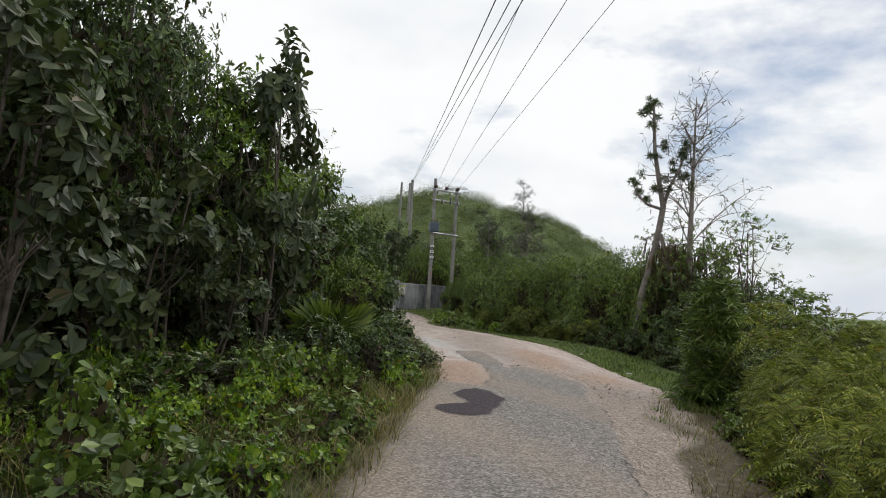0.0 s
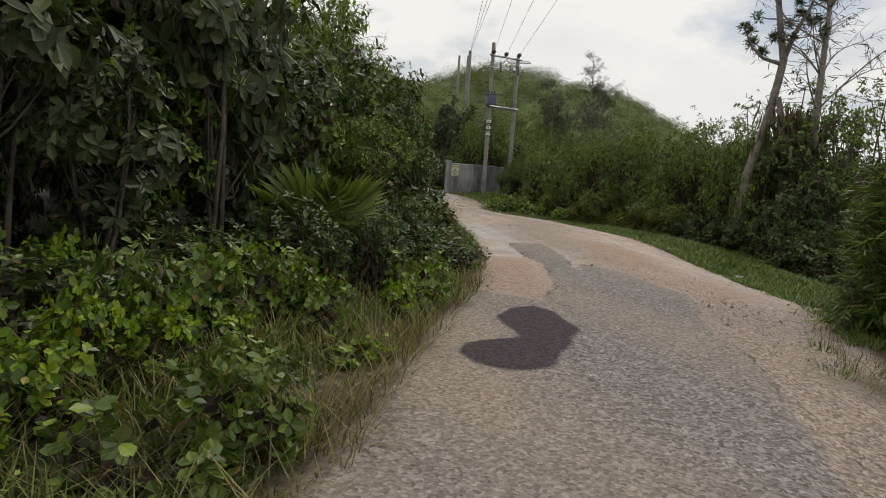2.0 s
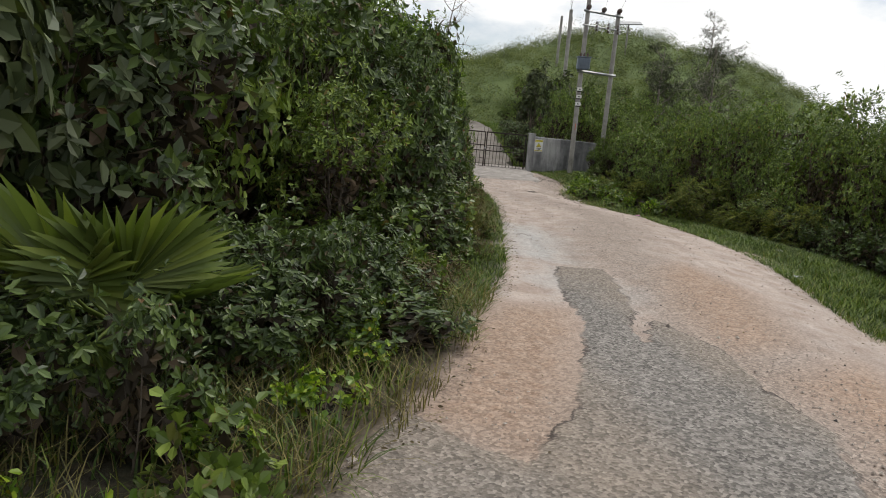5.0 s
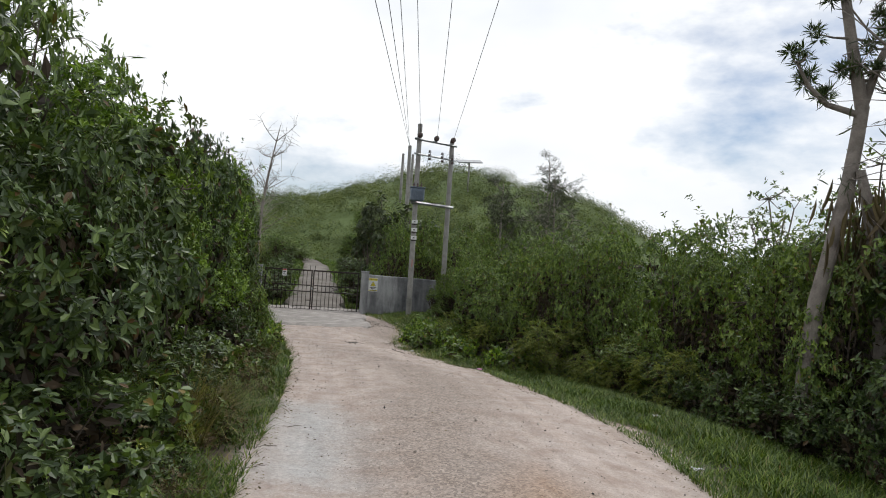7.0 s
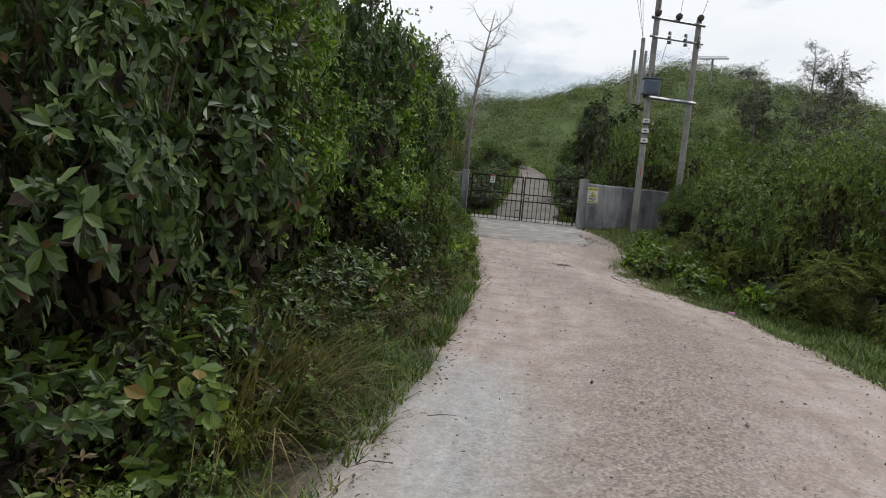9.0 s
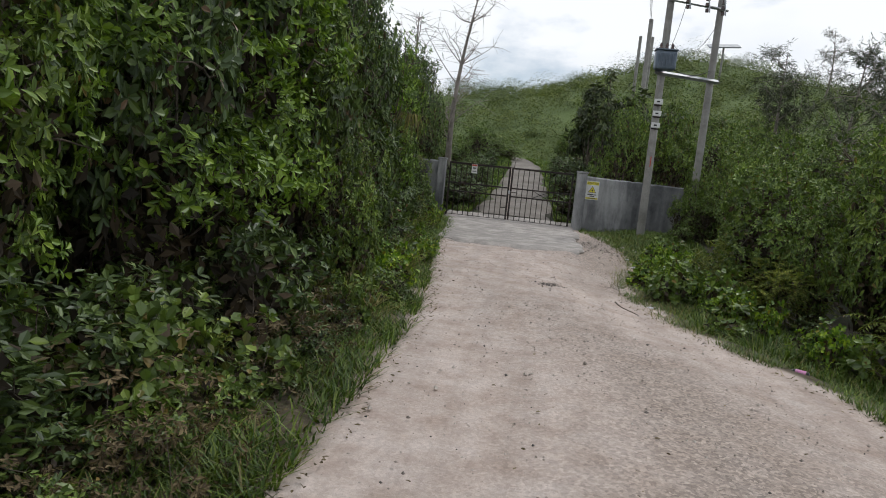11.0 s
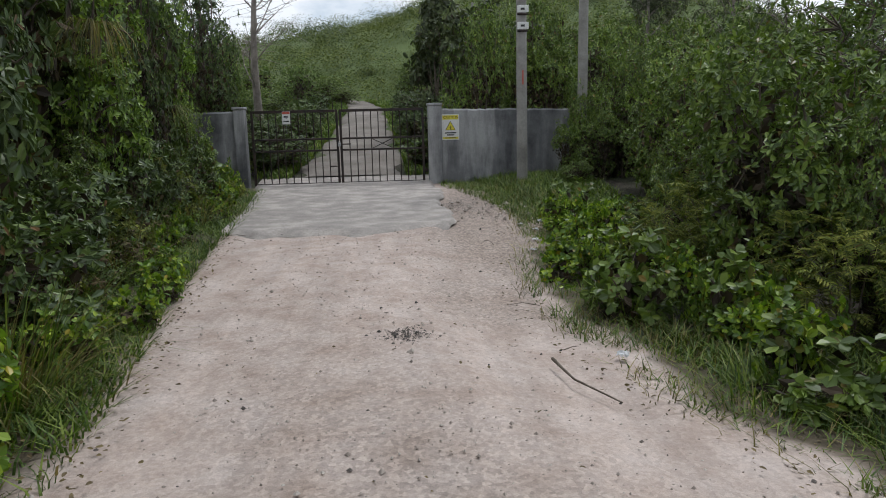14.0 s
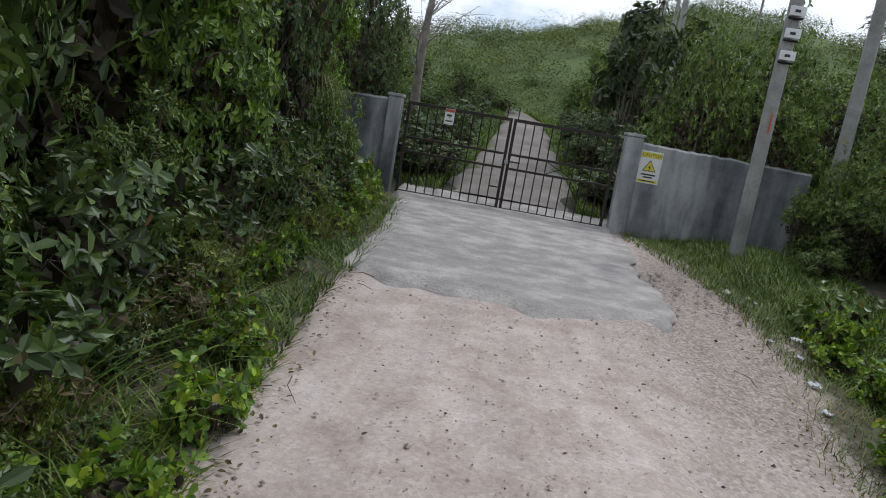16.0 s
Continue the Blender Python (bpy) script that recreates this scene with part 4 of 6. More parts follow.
def wire(a, b, sag, r=0.0065, name="overhead_wire", label="dark overhead wire slung between poles", n=40):
    t = np.linspace(0, 1, n)[:, None]
    a, b = np.asarray(a, float), np.asarray(b, float)
    p = a + (b - a) * t - [0, 0, 1] * (4 * sag * t * (1 - t))
    return tagged(new(name, raw_mesh(name, *tube_arrays(p, [r] * n, 5), WIRE, True)), label, "wire", "overhead wires")


WB = [np.array(p) for p in ((-6, -30, 2), (-5.5, -30, 2.5), (-5, -30, 3), (-5.5, -30, 5.5), (-5, -30, 5), (-3.5, -30, 6))]
for a, b in ((q1(6.44), WB[3]), (mid, WB[4]), (q2(6.47), WB[5])):
    wire(a + dy * 2, b, 0.04, 0.006)
hp = np.array([5.5, 49.5, 9.6])
for k in range(3):
    wire(hp + [0, 0, -0.06 * k], WB[k], 0.04, 0.008)
wire(q1(5.78) + [0.35, -0.15, 0], q1(4.7) + [0.1, -0.3, 0], 0.1, 0.006, "jumper_wire", "thin jumper wire down to the transformer", 12)
wire(q2(5.5), q1(4.75) + [0.15, -0.2, 0], 0.45, 0.006, "jumper_wire", "slack jumper wire between the pole heads", 16)
wire(q2(4.35), q1(4.2) + [0.2, -0.2, 0], 0.15, 0.01, "jumper_wire", "slack pale cable below the transformer", 12)
pole(5.6, 49.5, 9.7, -0.1, 0, 0.14, 0.11, "plain grey pole on the hillside behind")
pole(6.5, 62.0, 11.2, 0, 0, 0.12, 0.1, "distant thin pole on the hill crest")
pole(7.3, 62.0, 11.2, 0, 0, 0.12, 0.1, "distant thin pole on the hill crest")


# ---- plants: prototypes ----
def plant(name, label, category, stems, foliage, leaf_label="", inside=None):
    root = new(name)
    part("trunk", stems, None, root)
    part("foliage", foliage, None, root, leaf_label)
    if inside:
        part("withered_leaves", inside, None, root, "brown withered leaves, coloured dark for the shade inside the bush")
    return tagged(root, label, category)


def bush_proto(seed, height, radius, tips, per, length, width, mat, name, label, lift=0.35, lobes=9, shape=OVAL_V, bark=BARK, base_r=0.03, shoots=0.06, twigs=60, inner=1100):
    rng = np.random.default_rng(seed)
    p, ax, c = lobed_tips(rng, tips, height, radius, lobes, 0.05, shoots)
    ch = [whorls(rng, p, ax, per, length, width, lift, shape)]
    # Inner withered leaves; their dark colour stands in for shade between the shoots.
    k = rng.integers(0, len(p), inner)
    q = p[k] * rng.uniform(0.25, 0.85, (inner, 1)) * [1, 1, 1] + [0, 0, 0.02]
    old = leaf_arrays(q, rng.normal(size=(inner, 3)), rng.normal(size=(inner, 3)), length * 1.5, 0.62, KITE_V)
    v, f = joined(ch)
    return plant(name, label, "bush", stems_mesh(rng, c, p, base_r, bark, twigs=twigs), raw_mesh("foliage", v, f, mat), "", raw_mesh("withered_leaves", *old, LEAF_OLD_SHADE) if inner > 30 else None)


def frond_arrays(rng, base, direction, length, pairs, leaflet, droop=0.5, width=0.22):
    """An arching frond: leaflets both sides of a bowed midrib."""
    t = np.linspace(0.12, 1, pairs)
    d = unit(np.asarray(direction, float))
    p = base + d * (t * length)[:, None] - np.array([0, 0, 1]) * (droop * length * t**2)[:, None]
    tang = unit(np.gradient(p, axis=0))
    side = unit(np.cross(tang, [0, 0, 1]))
    up = np.cross(side, tang)
    ch = []
    L = leaflet * np.sin(np.clip(t * 2.6 + 0.35, 0, 3.0))
    for sg in (1, -1):
        al = side * sg + tang * 0.55 - up * 0.15 + rng.normal(0, 0.08, p.shape)
        ch.append(leaf_arrays(p, al, up + rng.normal(0, 0.1, p.shape), L, width * 1.15, KITE_V))
    rib = np.concatenate([[base], p])[::3]
    ch.append(tube_arrays(rib, np.linspace(0.005, 0.002, len(rib)), 3))
    return ch


def fern_proto(seed, height, radius, fronds, mat, name, label):
    rng = np.random.default_rng(seed)
    ch = []
    p, ax, c = lobed_tips(rng, fronds, height, radius, 8, 0.05, 0.0)
    for q, a in zip(p, ax):
        d = unit(a * [1, 1, 0.5] + rng.normal(0, 0.3, 3) + [0, 0, 0.15])
        ch += frond_arrays(rng, q - d * 0.2, d, rng.uniform(0.3, 0.6), 12, rng.uniform(0.07, 0.12), rng.uniform(0.3, 0.8))
    return plant(name, label, "fern", stems_mesh(rng, c, p, 0.015, BARK, twigs=50), raw_mesh("foliage", *joined(ch), mat))


def blades(rng, pos, height, lean, width):
    """Bent grass blades."""
    n = len(pos)
    a = rng.uniform(0, 6.28, n)
    d = np.stack([np.cos(a), np.sin(a), np.zeros(n)], 1)
    s = np.stack([-np.sin(a), np.cos(a), np.zeros(n)], 1)
    h = (height * rng.uniform(0.5, 1.2, n))[:, None]
    b = (lean * rng.uniform(0.2, 1.3, n))[:, None] * h
    w = width
    rows = []
    for t, k in ((0, 1.0), (0.5, 0.8), (1.0, 0.08)):
        c = pos + [0, 0, 1] * h * (t - 0.25 * t * t * lean) + d * b * t * t
        rows += [c - s * w * k, c + s * w * k]
    v = np.stack(rows, 1)
    f = np.array([(0, 1, 3, 2), (2, 3, 5, 4)])[None] + 6 * np.arange(n)[:, None, None]
    return v.reshape(-1, 3), f.reshape(-1, 4)


DARK = [bush_proto(11 + k, 3.0, 1.35, 640, 8, 0.125, 0.44, LEAF_DARK, "broadleaf_bush", "dark green broadleaf bush in the dense roadside hedge", 0.35, 12) for k in range(4)]
MID = [bush_proto(31 + k, 3.0, 1.3, 760, 8, 0.1, 0.42, LEAF_MID, "leafy_bush", "mid-green leafy bush in the roadside hedge", 0.4, 13, shoots=0.1) for k in range(3)]
SMALL = [bush_proto(51 + k, 2.6, 1.4, 1100, 7, 0.08, 0.55, LEAF_MID, "small_leaf_bush", "small-leaved green bush beside the lane", 0.4, 14, KITE_V, shoots=0.12) for k in range(3)]
BACK = [bush_proto(151 + k, 3.2, 1.6, 520, 7, 0.15, 0.55, LEAF_DARK if k < 2 else LEAF_MID, "thicket_bush", "dense dark bush deep in the thicket", 0.4, 12, KITE_V, twigs=24, inner=1000) for k in range(3)]
TALL = [bush_proto(191 + k, 5.2, 1.6, 1000, 8, 0.12, 0.42, LEAF_DARK if k < 2 else LEAF_FRESH, "tall_broadleaf_tree", "tall dark broadleaf tree at the edge of the thicket" if k < 2 else "tall light green tree at the edge of the thicket", 0.4, 18, base_r=0.05) for k in range(3)]
HERB = [bush_proto(171 + k, 0.9, 0.6, 130, 6, 0.08, 0.55, (LEAF_MID, LEAF_DARK, LEAF_FERN)[k], "leafy_herb", "low leafy herb at the foot of the hedge", 0.4, 7, KITE_V, base_r=0.007, shoots=0.15, twigs=24, inner=170) for k in range(3)]
LIME = [bush_proto(71 + k, 0.8, 0.55, 75, 7, 0.105, 0.66, LEAF_LIME if k < 2 else LEAF_MID, "round_leaf_shrub", "low shrub with yellow-green round leaves by the lane" if k < 2 else "low shrub with mid-green round leaves by the lane", 0.45, 6, base_r=0.007, shoots=0.3, twigs=40, inner=120) for k in range(4)]
SHRUB = [bush_proto(211 + k, 1.3, 0.75, 190, 7, 0.105, 0.44, LEAF_DARK, "dark_shrub", "low dark glossy-leaved shrub at the edge of the thicket", 0.35, 8, base_r=0.012, shoots=0.15, twigs=50, inner=420) for k in range(3)]
BIG = [bush_proto(91 + k, 3.8, 1.2, 190, 8, 0.2, 0.5, LEAF_BIG, "big_leaf_tree", "small tree with large drooping olive leaves", 0.0, 9, bark=BARK, base_r=0.035, twigs=50, inner=2) for k in range(3)]
FERN = [fern_proto(111 + k, 1.5, 1.1, 330, LEAF_FERN, "fern_thicket", "yellow-green fern thicket growing over the verge") for k in range(3)]
DEAD = [bush_proto(181, 0.8, 0.6, 110, 6, 0.07, 0.4, LEAF_DRY, "dead_bracken", "brown withered undergrowth at the foot of the hedge", 0.1, 7, KITE_V, base_r=0.006, twigs=50, inner=20)]
PROTOS = SHRUB + DEAD + TALL + DARK + MID + SMALL + BACK + HERB + LIME + BIG + FERN
used = set()


def put(proto, x, y, height, width, turn, sink=0.05):
    """Stand a plant on the ground, scaled to a height and a half-width."""
    h0, w0 = SIZES[proto.name.split(".")[0]]
    m = pose(x, y, land_at(x, y) - sink, 0, 0, turn) @ Matrix.Diagonal((width / w0, width / w0, height / h0, 1))
    if proto.name in used:
        return copy_thing(proto, m)
    used.add(proto.name)
    proto.matrix_basis = m
    return proto


SIZES = {"dark_shrub": (1.3, 0.75), "dead_bracken": (0.8, 0.6), "thicket_bush": (3.2, 1.6), "leafy_herb": (0.9, 0.6), "broadleaf_bush": (3.0, 1.35), "leafy_bush": (3.0, 1.3), "small_leaf_bush": (2.6, 1.4), "round_leaf_shrub": (0.8, 0.55), "tall_broadleaf_tree": (5.2, 1.6), "big_leaf_tree": (3.8, 1.2), "fern_thicket": (1.5, 1.1)}
rnd = random.Random(8)


def row(protos, ys, offset, height, width, side, jitter=0.25):
    """A row of bushes at an offset from the edge of the lane; height is a function of y."""
    for y in ys:
        yy = y + rnd.uniform(-jitter, jitter)
        off = offset + rnd.uniform(-jitter, jitter)
        x = float(left_edge(yy)) - off if side < 0 else float(right_edge(yy)) + off
        h = float(np.interp(yy, *height)) * rnd.uniform(0.88, 1.12)
        put(rnd.choice(protos), x, yy, h, width * rnd.uniform(0.85, 1.2), rnd.uniform(0, 360))


# left hedge
LEFT_H = ([5, 7, 9, 12, 15, 19, 22, 25, 28, 30], [1.3, 1.9, 2.6, 3.2, 3.5, 3.6, 3.4, 3.0, 2.3, 1.8])
row(DARK + MID, np.arange(8.4, 28.5, 1.1), 1.5, LEFT_H, 1.0, -1)
row(BACK, np.arange(6.6, 31, 1.3), 3.0, ([5, 10, 15, 20, 26, 31], [3.0, 3.5, 3.9, 3.9, 3.2, 2.6]), 1.4, -1, 0.3)
row(BACK, np.arange(-7, 33, 1.9), 5.6, ([-7, 3, 12, 25, 33], [4.4, 4.8, 4.2, 4.0, 3.4]), 1.8, -1, 0.5)
row(BACK, np.arange(-6, 20, 2.6), 8.2, ([-6, 20], [5.4, 4.4]), 2.2, -1, 0.5)
row(TALL[2:], np.arange(12.6, 17.0, 1.4), 1.75, ([12, 15, 17], [3.9, 4.5, 4.5]), 1.1, -1, 0.2)
row(TALL, np.arange(17.6, 21.5, 1.4), 1.75, ([12, 15, 19, 22], [3.9, 4.5, 4.5, 4.1]), 1.15, -1, 0.2)
row(SHRUB, np.arange(8.4, 28, 0.9), 0.95, ([8, 28], [1.0, 1.2]), 0.6, -1, 0.2)
row(HERB + LIME[:2], np.arange(17.5, 29, 0.5), 0.42, ([17, 28], [0.5, 0.6]), 0.36, -1, 0.15)
row(DARK + MID, np.arange(17.5, 28, 1.2), 0.95, ([17, 24, 28], [1.9, 1.8, 1.3]), 0.7, -1, 0.15)
row(HERB, np.arange(8.0, 29, 0.36), 0.62, ([8, 12, 28], [0.6, 0.75, 0.7]), 0.42, -1, 0.2)
for y0 in np.arange(7.9, 29, 0.55):
    for o0 in (0.85, 1.3, 1.8):
        put(rnd.choice(HERB + LIME[2:]), float(left_edge(y0)) - o0 + rnd.uniform(-0.2, 0.2), y0 + rnd.uniform(-0.25, 0.25), rnd.uniform(0.45, 0.9), rnd.uniform(0.4, 0.6), rnd.uniform(0, 360))
for y0 in np.arange(6.8, 27, 0.7):
    put(DEAD[0], float(left_edge(y0)) - rnd.uniform(0.5, 1.0), y0, rnd.uniform(0.35, 0.7), rnd.uniform(0.4, 0.6), rnd.uniform(0, 360))
# low shrubs before the trees on the left
for y0 in np.arange(-2.4, 7.6, 0.5):
    for o0 in np.arange(0.5, 3.2 if y0 < 3.5 else 2.0, 0.5):
        y, off = y0 + rnd.uniform(-0.22, 0.22), o0 + rnd.uniform(-0.2, 0.2)
        if math.hypot(float(left_edge(y)) - off + 2.92, y - 4.45) < 0.6:
            continue
        if math.hypot(float(left_edge(y)) - off + 2.8, y - 3.9) < 0.45:
            continue
        if y > 3.4 and off > 0.7:
            if rnd.random() < 0.5:
                put(rnd.choice(SHRUB), float(left_edge(y)) - off, y, rnd.uniform(0.7, 1.1) + 0.15 * off, rnd.uniform(0.5, 0.7), rnd.uniform(0, 360))
                continue
            put(rnd.choice(HERB[:2] + LIME[2:]), float(left_edge(y)) - off, y, rnd.uniform(0.35, 0.7), rnd.uniform(0.36, 0.55), rnd.uniform(0, 360))
            continue
        put(rnd.choice(LIME + LIME[:2] + HERB[:2]), float(left_edge(y)) - off, y, rnd.uniform(0.35, 0.7) + 0.12 * off, rnd.uniform(0.36, 0.55), rnd.uniform(0, 360))
for x, y, h, w in ((-4.6, 4.71, 3.6, 1.1), (-4.99, 1.99, 3.3, 1.0), (-5.82, -0.33, 3.9, 1.2), (-4.05, 5.86, 3.7, 1.1), (-6.39, 1.49, 4.4, 1.3)):
    put(rnd.choice(BIG), x, y, h, w, rnd.uniform(0, 360))
put(TALL[2], -4.68, 4.36, 6.3, 1.5, 40)
for x, y in ((-3.99, 1.69), (-4.68, 1.29), (-3.62, 2.7), (-4.32, 2.8), (-5.1, 0.48), (-3.97, 3.79), (-3.29, 4.48), (-5.59, 2.09), (-2.85, 5.75), (-3.45, 5.63), (-2.4, 6.44), (-3.26, 7.24), (-4.86, 3.56), (-1.92, 6.09), (-2.06, 5.4), (-1.7, 6.44), (-1.86, 7.24), (-2.32, 4.94), (-1.45, 5.75)):
    put(rnd.choice(SHRUB), x, y, rnd.uniform(0.7, 1.0), rnd.uniform(0.6, 0.8), rnd.uniform(0, 360))
put(BIG[1], -3.98, 4.25, 4.7, 0.95, 70)
put(BIG[2], -4.49, 2.39, 2.7, 0.85, 10)
for x, y, h, w in ((-2.93, 8.85, 2.6, 1.1), (-4.38, 7.7, 2.9, 1.1), (-2.27, 9.54, 2.3, 0.9)):
    put(rnd.choice(MID), x, y, h, w, rnd.uniform(0, 360))
for x, y, h, w in ((-6.25, 3.1, 6.6, 1.8), (-5.56, 3.67, 6.8, 1.5), (-5.99, 2.19, 7.4, 1.9), (-5.45, 5.29, 7.0, 1.6), (-7.58, 1.29, 7.0, 1.9), (-6.48, 0.28, 6.4, 1.5), (-7.74, -1.14, 6.6, 1.9), (-5.79, 6.32, 5.0, 1.6), (-4.58, 7.59, 4.2, 1.4), (-7.26, -3.56, 6.0, 1.7)):
    put(rnd.choice(TALL[:2]), x, y, h, w, rnd.uniform(0, 360))
for x, y, h, w in ((-2.85, 31.9, 4.8, 0.85), (-4, 31.5, 5.2, 1.3), (-3.4, 33.6, 4.6, 1.0), (-5.6, 31.2, 4.8, 1.6)):
    put(rnd.choice(TALL[:2]), x, y, h, w, rnd.uniform(0, 360))
for x, y, h, w in ((-2.89, 26.4, 4.6, 1.1), (-3.19, 24, 4.7, 1.2), (-3.07, 28.9, 4.6, 1.0)):
    put(rnd.choice(TALL[:2]), x, y, h, w, rnd.uniform(0, 360))
for y in np.arange(6.0, 18, 0.42):
    put(rnd.choice((HERB[0], HERB[1], LIME[2], LIME[3], DEAD[0], SHRUB[0])), float(left_edge(y)) - rnd.uniform(0.3, 0.6), y, rnd.uniform(0.4, 0.7), rnd.uniform(0.28, 0.42), rnd.uniform(0, 360))
for x, y in ((-1.42, 20.4), (-1.66, 21.4), (-1.82, 22.4), (-1.86, 23.4), (-1.99, 24.3), (-1.97, 25.4), (-1.91, 26.6)):
    put(rnd.choice(SHRUB), x, y, rnd.uniform(1.2, 1.7), rnd.uniform(0.6, 0.75), rnd.uniform(0, 360))
for x, y, h, w in ((-1.75, 19.4, 5.0, 1.0), (-1.95, 21.2, 5.0, 1.0), (-2.15, 23.4, 5.1, 1.0), (-2.2, 25.6, 5.2, 1.0), (-2.5, 27.6, 5.0, 0.9)):
    put(rnd.choice(TALL), x, y, h, w, rnd.uniform(0, 360))
for x, y, h, w in ((4.35, 29.35, 1.6, 0.6), (4.75, 28.7, 2.0, 0.8), (5.2, 29.5, 2.3, 0.8), (4.2, 28.2, 0.7, 0.5)):
    put(rnd.choice(MID + SMALL), x, y, h, w, rnd.uniform(0, 360))
# right side, by the start
for x, y, h, w in ((0.75, -1.7, 1.3, 0.9), (1.55, -0.5, 1.5, 1.0), (2.6, 0.7, 1.6, 1.1), (0.1, -2.9, 1.2, 0.8), (2.9, 1.9, 1.3, 0.8)):
    put(rnd.choice(FERN), x, y, h, w, rnd.uniform(0, 360))
for x, y, h, w in ((1.79, 0.18, 1.2, 0.8), (2.72, 0.98, 1.7, 1.2), (3.59, 2.09, 1.9, 1.3), (2.65, -0.73, 1.7, 1.2), (4.48, 0.07, 2.3, 1.5), (1.37, -1.84, 1.3, 0.9), (2.18, -2.95, 1.8, 1.3), (5.32, 2.7, 2.1, 1.4), (0.17, -4.16, 1.4, 1.0)):
    put(rnd.choice(FERN), x, y, h, w, rnd.uniform(0, 360))
for k in range(14):
    y = rnd.uniform(-2.5, 3.0)
    put(rnd.choice(LIME), float(right_edge(y)) + rnd.uniform(0.5, 1.2), y, rnd.uniform(0.35, 0.6), 0.4, rnd.uniform(0, 360))
# right hedge
RIGHT_FOOT = ([4, 6, 8.5, 10, 12, 14, 16, 17.6, 19.5, 22, 24, 26], [4.6, 5.1, 5.4, 5.6, 5.8, 5.7, 5.4, 4.8, 4.0, 3.3, 3.6, 4.4])


def hedge_right(protos, ys, off, height, width, jitter=0.3):
    for y in ys:
        yy = y + rnd.uniform(-jitter, jitter)
        x = float(np.interp(yy, *RIGHT_FOOT)) + off + rnd.uniform(-jitter, jitter)
        h = float(np.interp(yy, *height)) * rnd.uniform(0.88, 1.12)
        put(rnd.choice(protos), x, yy, h, width * rnd.uniform(0.85, 1.2), rnd.uniform(0, 360))


hedge_right(SHRUB, np.arange(5, 17, 0.6), 0.3, ([5, 17], [1.0, 1.2]), 0.6, 0.2)
hedge_right(HERB[:2] + HERB[1:2], np.arange(5, 26, 0.5), 0.15, ([5, 26], [0.6, 0.7]), 0.45, 0.2)
hedge_right(SMALL[:2] + DARK[:2], np.arange(5.2, 12, 0.85), 0.95, ([5, 10.5, 12.5], [1.2, 1.6, 2.9]), 1.1)
hedge_right(SMALL + MID[:1], np.arange(12.2, 27, 0.85), 0.95, ([12, 17, 22, 27], [2.9, 2.5, 2.1, 1.8]), 1.15)
hedge_right(BACK[2:] + SMALL[:1], np.arange(6, 31, 1.4), 2.9, ([5, 10.5, 13, 20, 26, 31], [1.4, 1.8, 3.2, 2.9, 2.6, 2.6]), 1.5)
hedge_right(BACK, np.arange(8, 34, 2.1), 5.4, ([5, 11, 14, 20, 34], [1.2, 1.6, 2.6, 2.8, 2.8]), 1.9)
for k in range(46):
    y = rnd.uniform(17.5, 26)
    put(rnd.choice(LIME[:2] + LIME[:3]), float(np.interp(y, *RIGHT_FOOT)) - rnd.uniform(0.0, 0.9), y, rnd.uniform(0.4, 0.8), rnd.uniform(0.35, 0.55), rnd.uniform(0, 360))
for x, y in ((5.5, 16.6), (4.67, 17.9), (4.07, 20.6), (3.82, 22.4), (5.94, 15.2)):
    put(rnd.choice(FERN), x, y, 1.3, 1.0, rnd.uniform(0, 360))
# round the gate
for y in np.arange(31.6, 44, 0.9):
    for sg in (-1, 1):
        put(rnd.choice(SHRUB + BACK[:1]), float(np.interp(y, TRACK_Y, TRACK_X)) + sg * rnd.uniform(1.5, 2.0), y + rnd.uniform(-0.3, 0.3), rnd.uniform(0.8, 1.5), rnd.uniform(0.6, 0.9), rnd.uniform(0, 360))
for x, y, h, w in ((2.5, 32.6, 1.5, 0.8), (2.7, 34.6, 1.6, 0.9), (-1.9, 32, 1.2, 0.6), (-2.2, 34.8, 1.2, 0.8)):
    put(BACK[0], x, y, h, w, rnd.uniform(0, 360))
for x, y, h, w in ((-0.76, 20.6, 0.6, 0.42), (-0.8, 21.3, 0.6, 0.42), (-0.98, 22, 0.55, 0.4), (-0.9, 20, 0.6, 0.42), (-1.42, 21, 0.9, 0.5), (-1.32, 22.4, 0.6, 0.4), (-1.11, 19.8, 0.6, 0.45), (-1.37, 25.6, 0.6, 0.4), (-1.51, 26.6, 0.8, 0.5)):
    put(rnd.choice(LIME[:2]), x, y, h, w, rnd.uniform(0, 360))
for x, y, h, w in ((-1.59, 22.6, 0.9, 0.5), (-1.88, 24.8, 1.0, 0.5)):
    put(rnd.choice(FERN), x, y, h, w, rnd.uniform(0, 360))
for x, y, h, w in ((-2.05, 28.6, 1.0, 0.55), (-2.17, 27.6, 1.2, 0.7), (-1.89, 29.2, 0.8, 0.4), (-2.67, 28.9, 1.4, 0.7)):
    put(rnd.choice(LIME), x, y, h, w, rnd.uniform(0, 360))
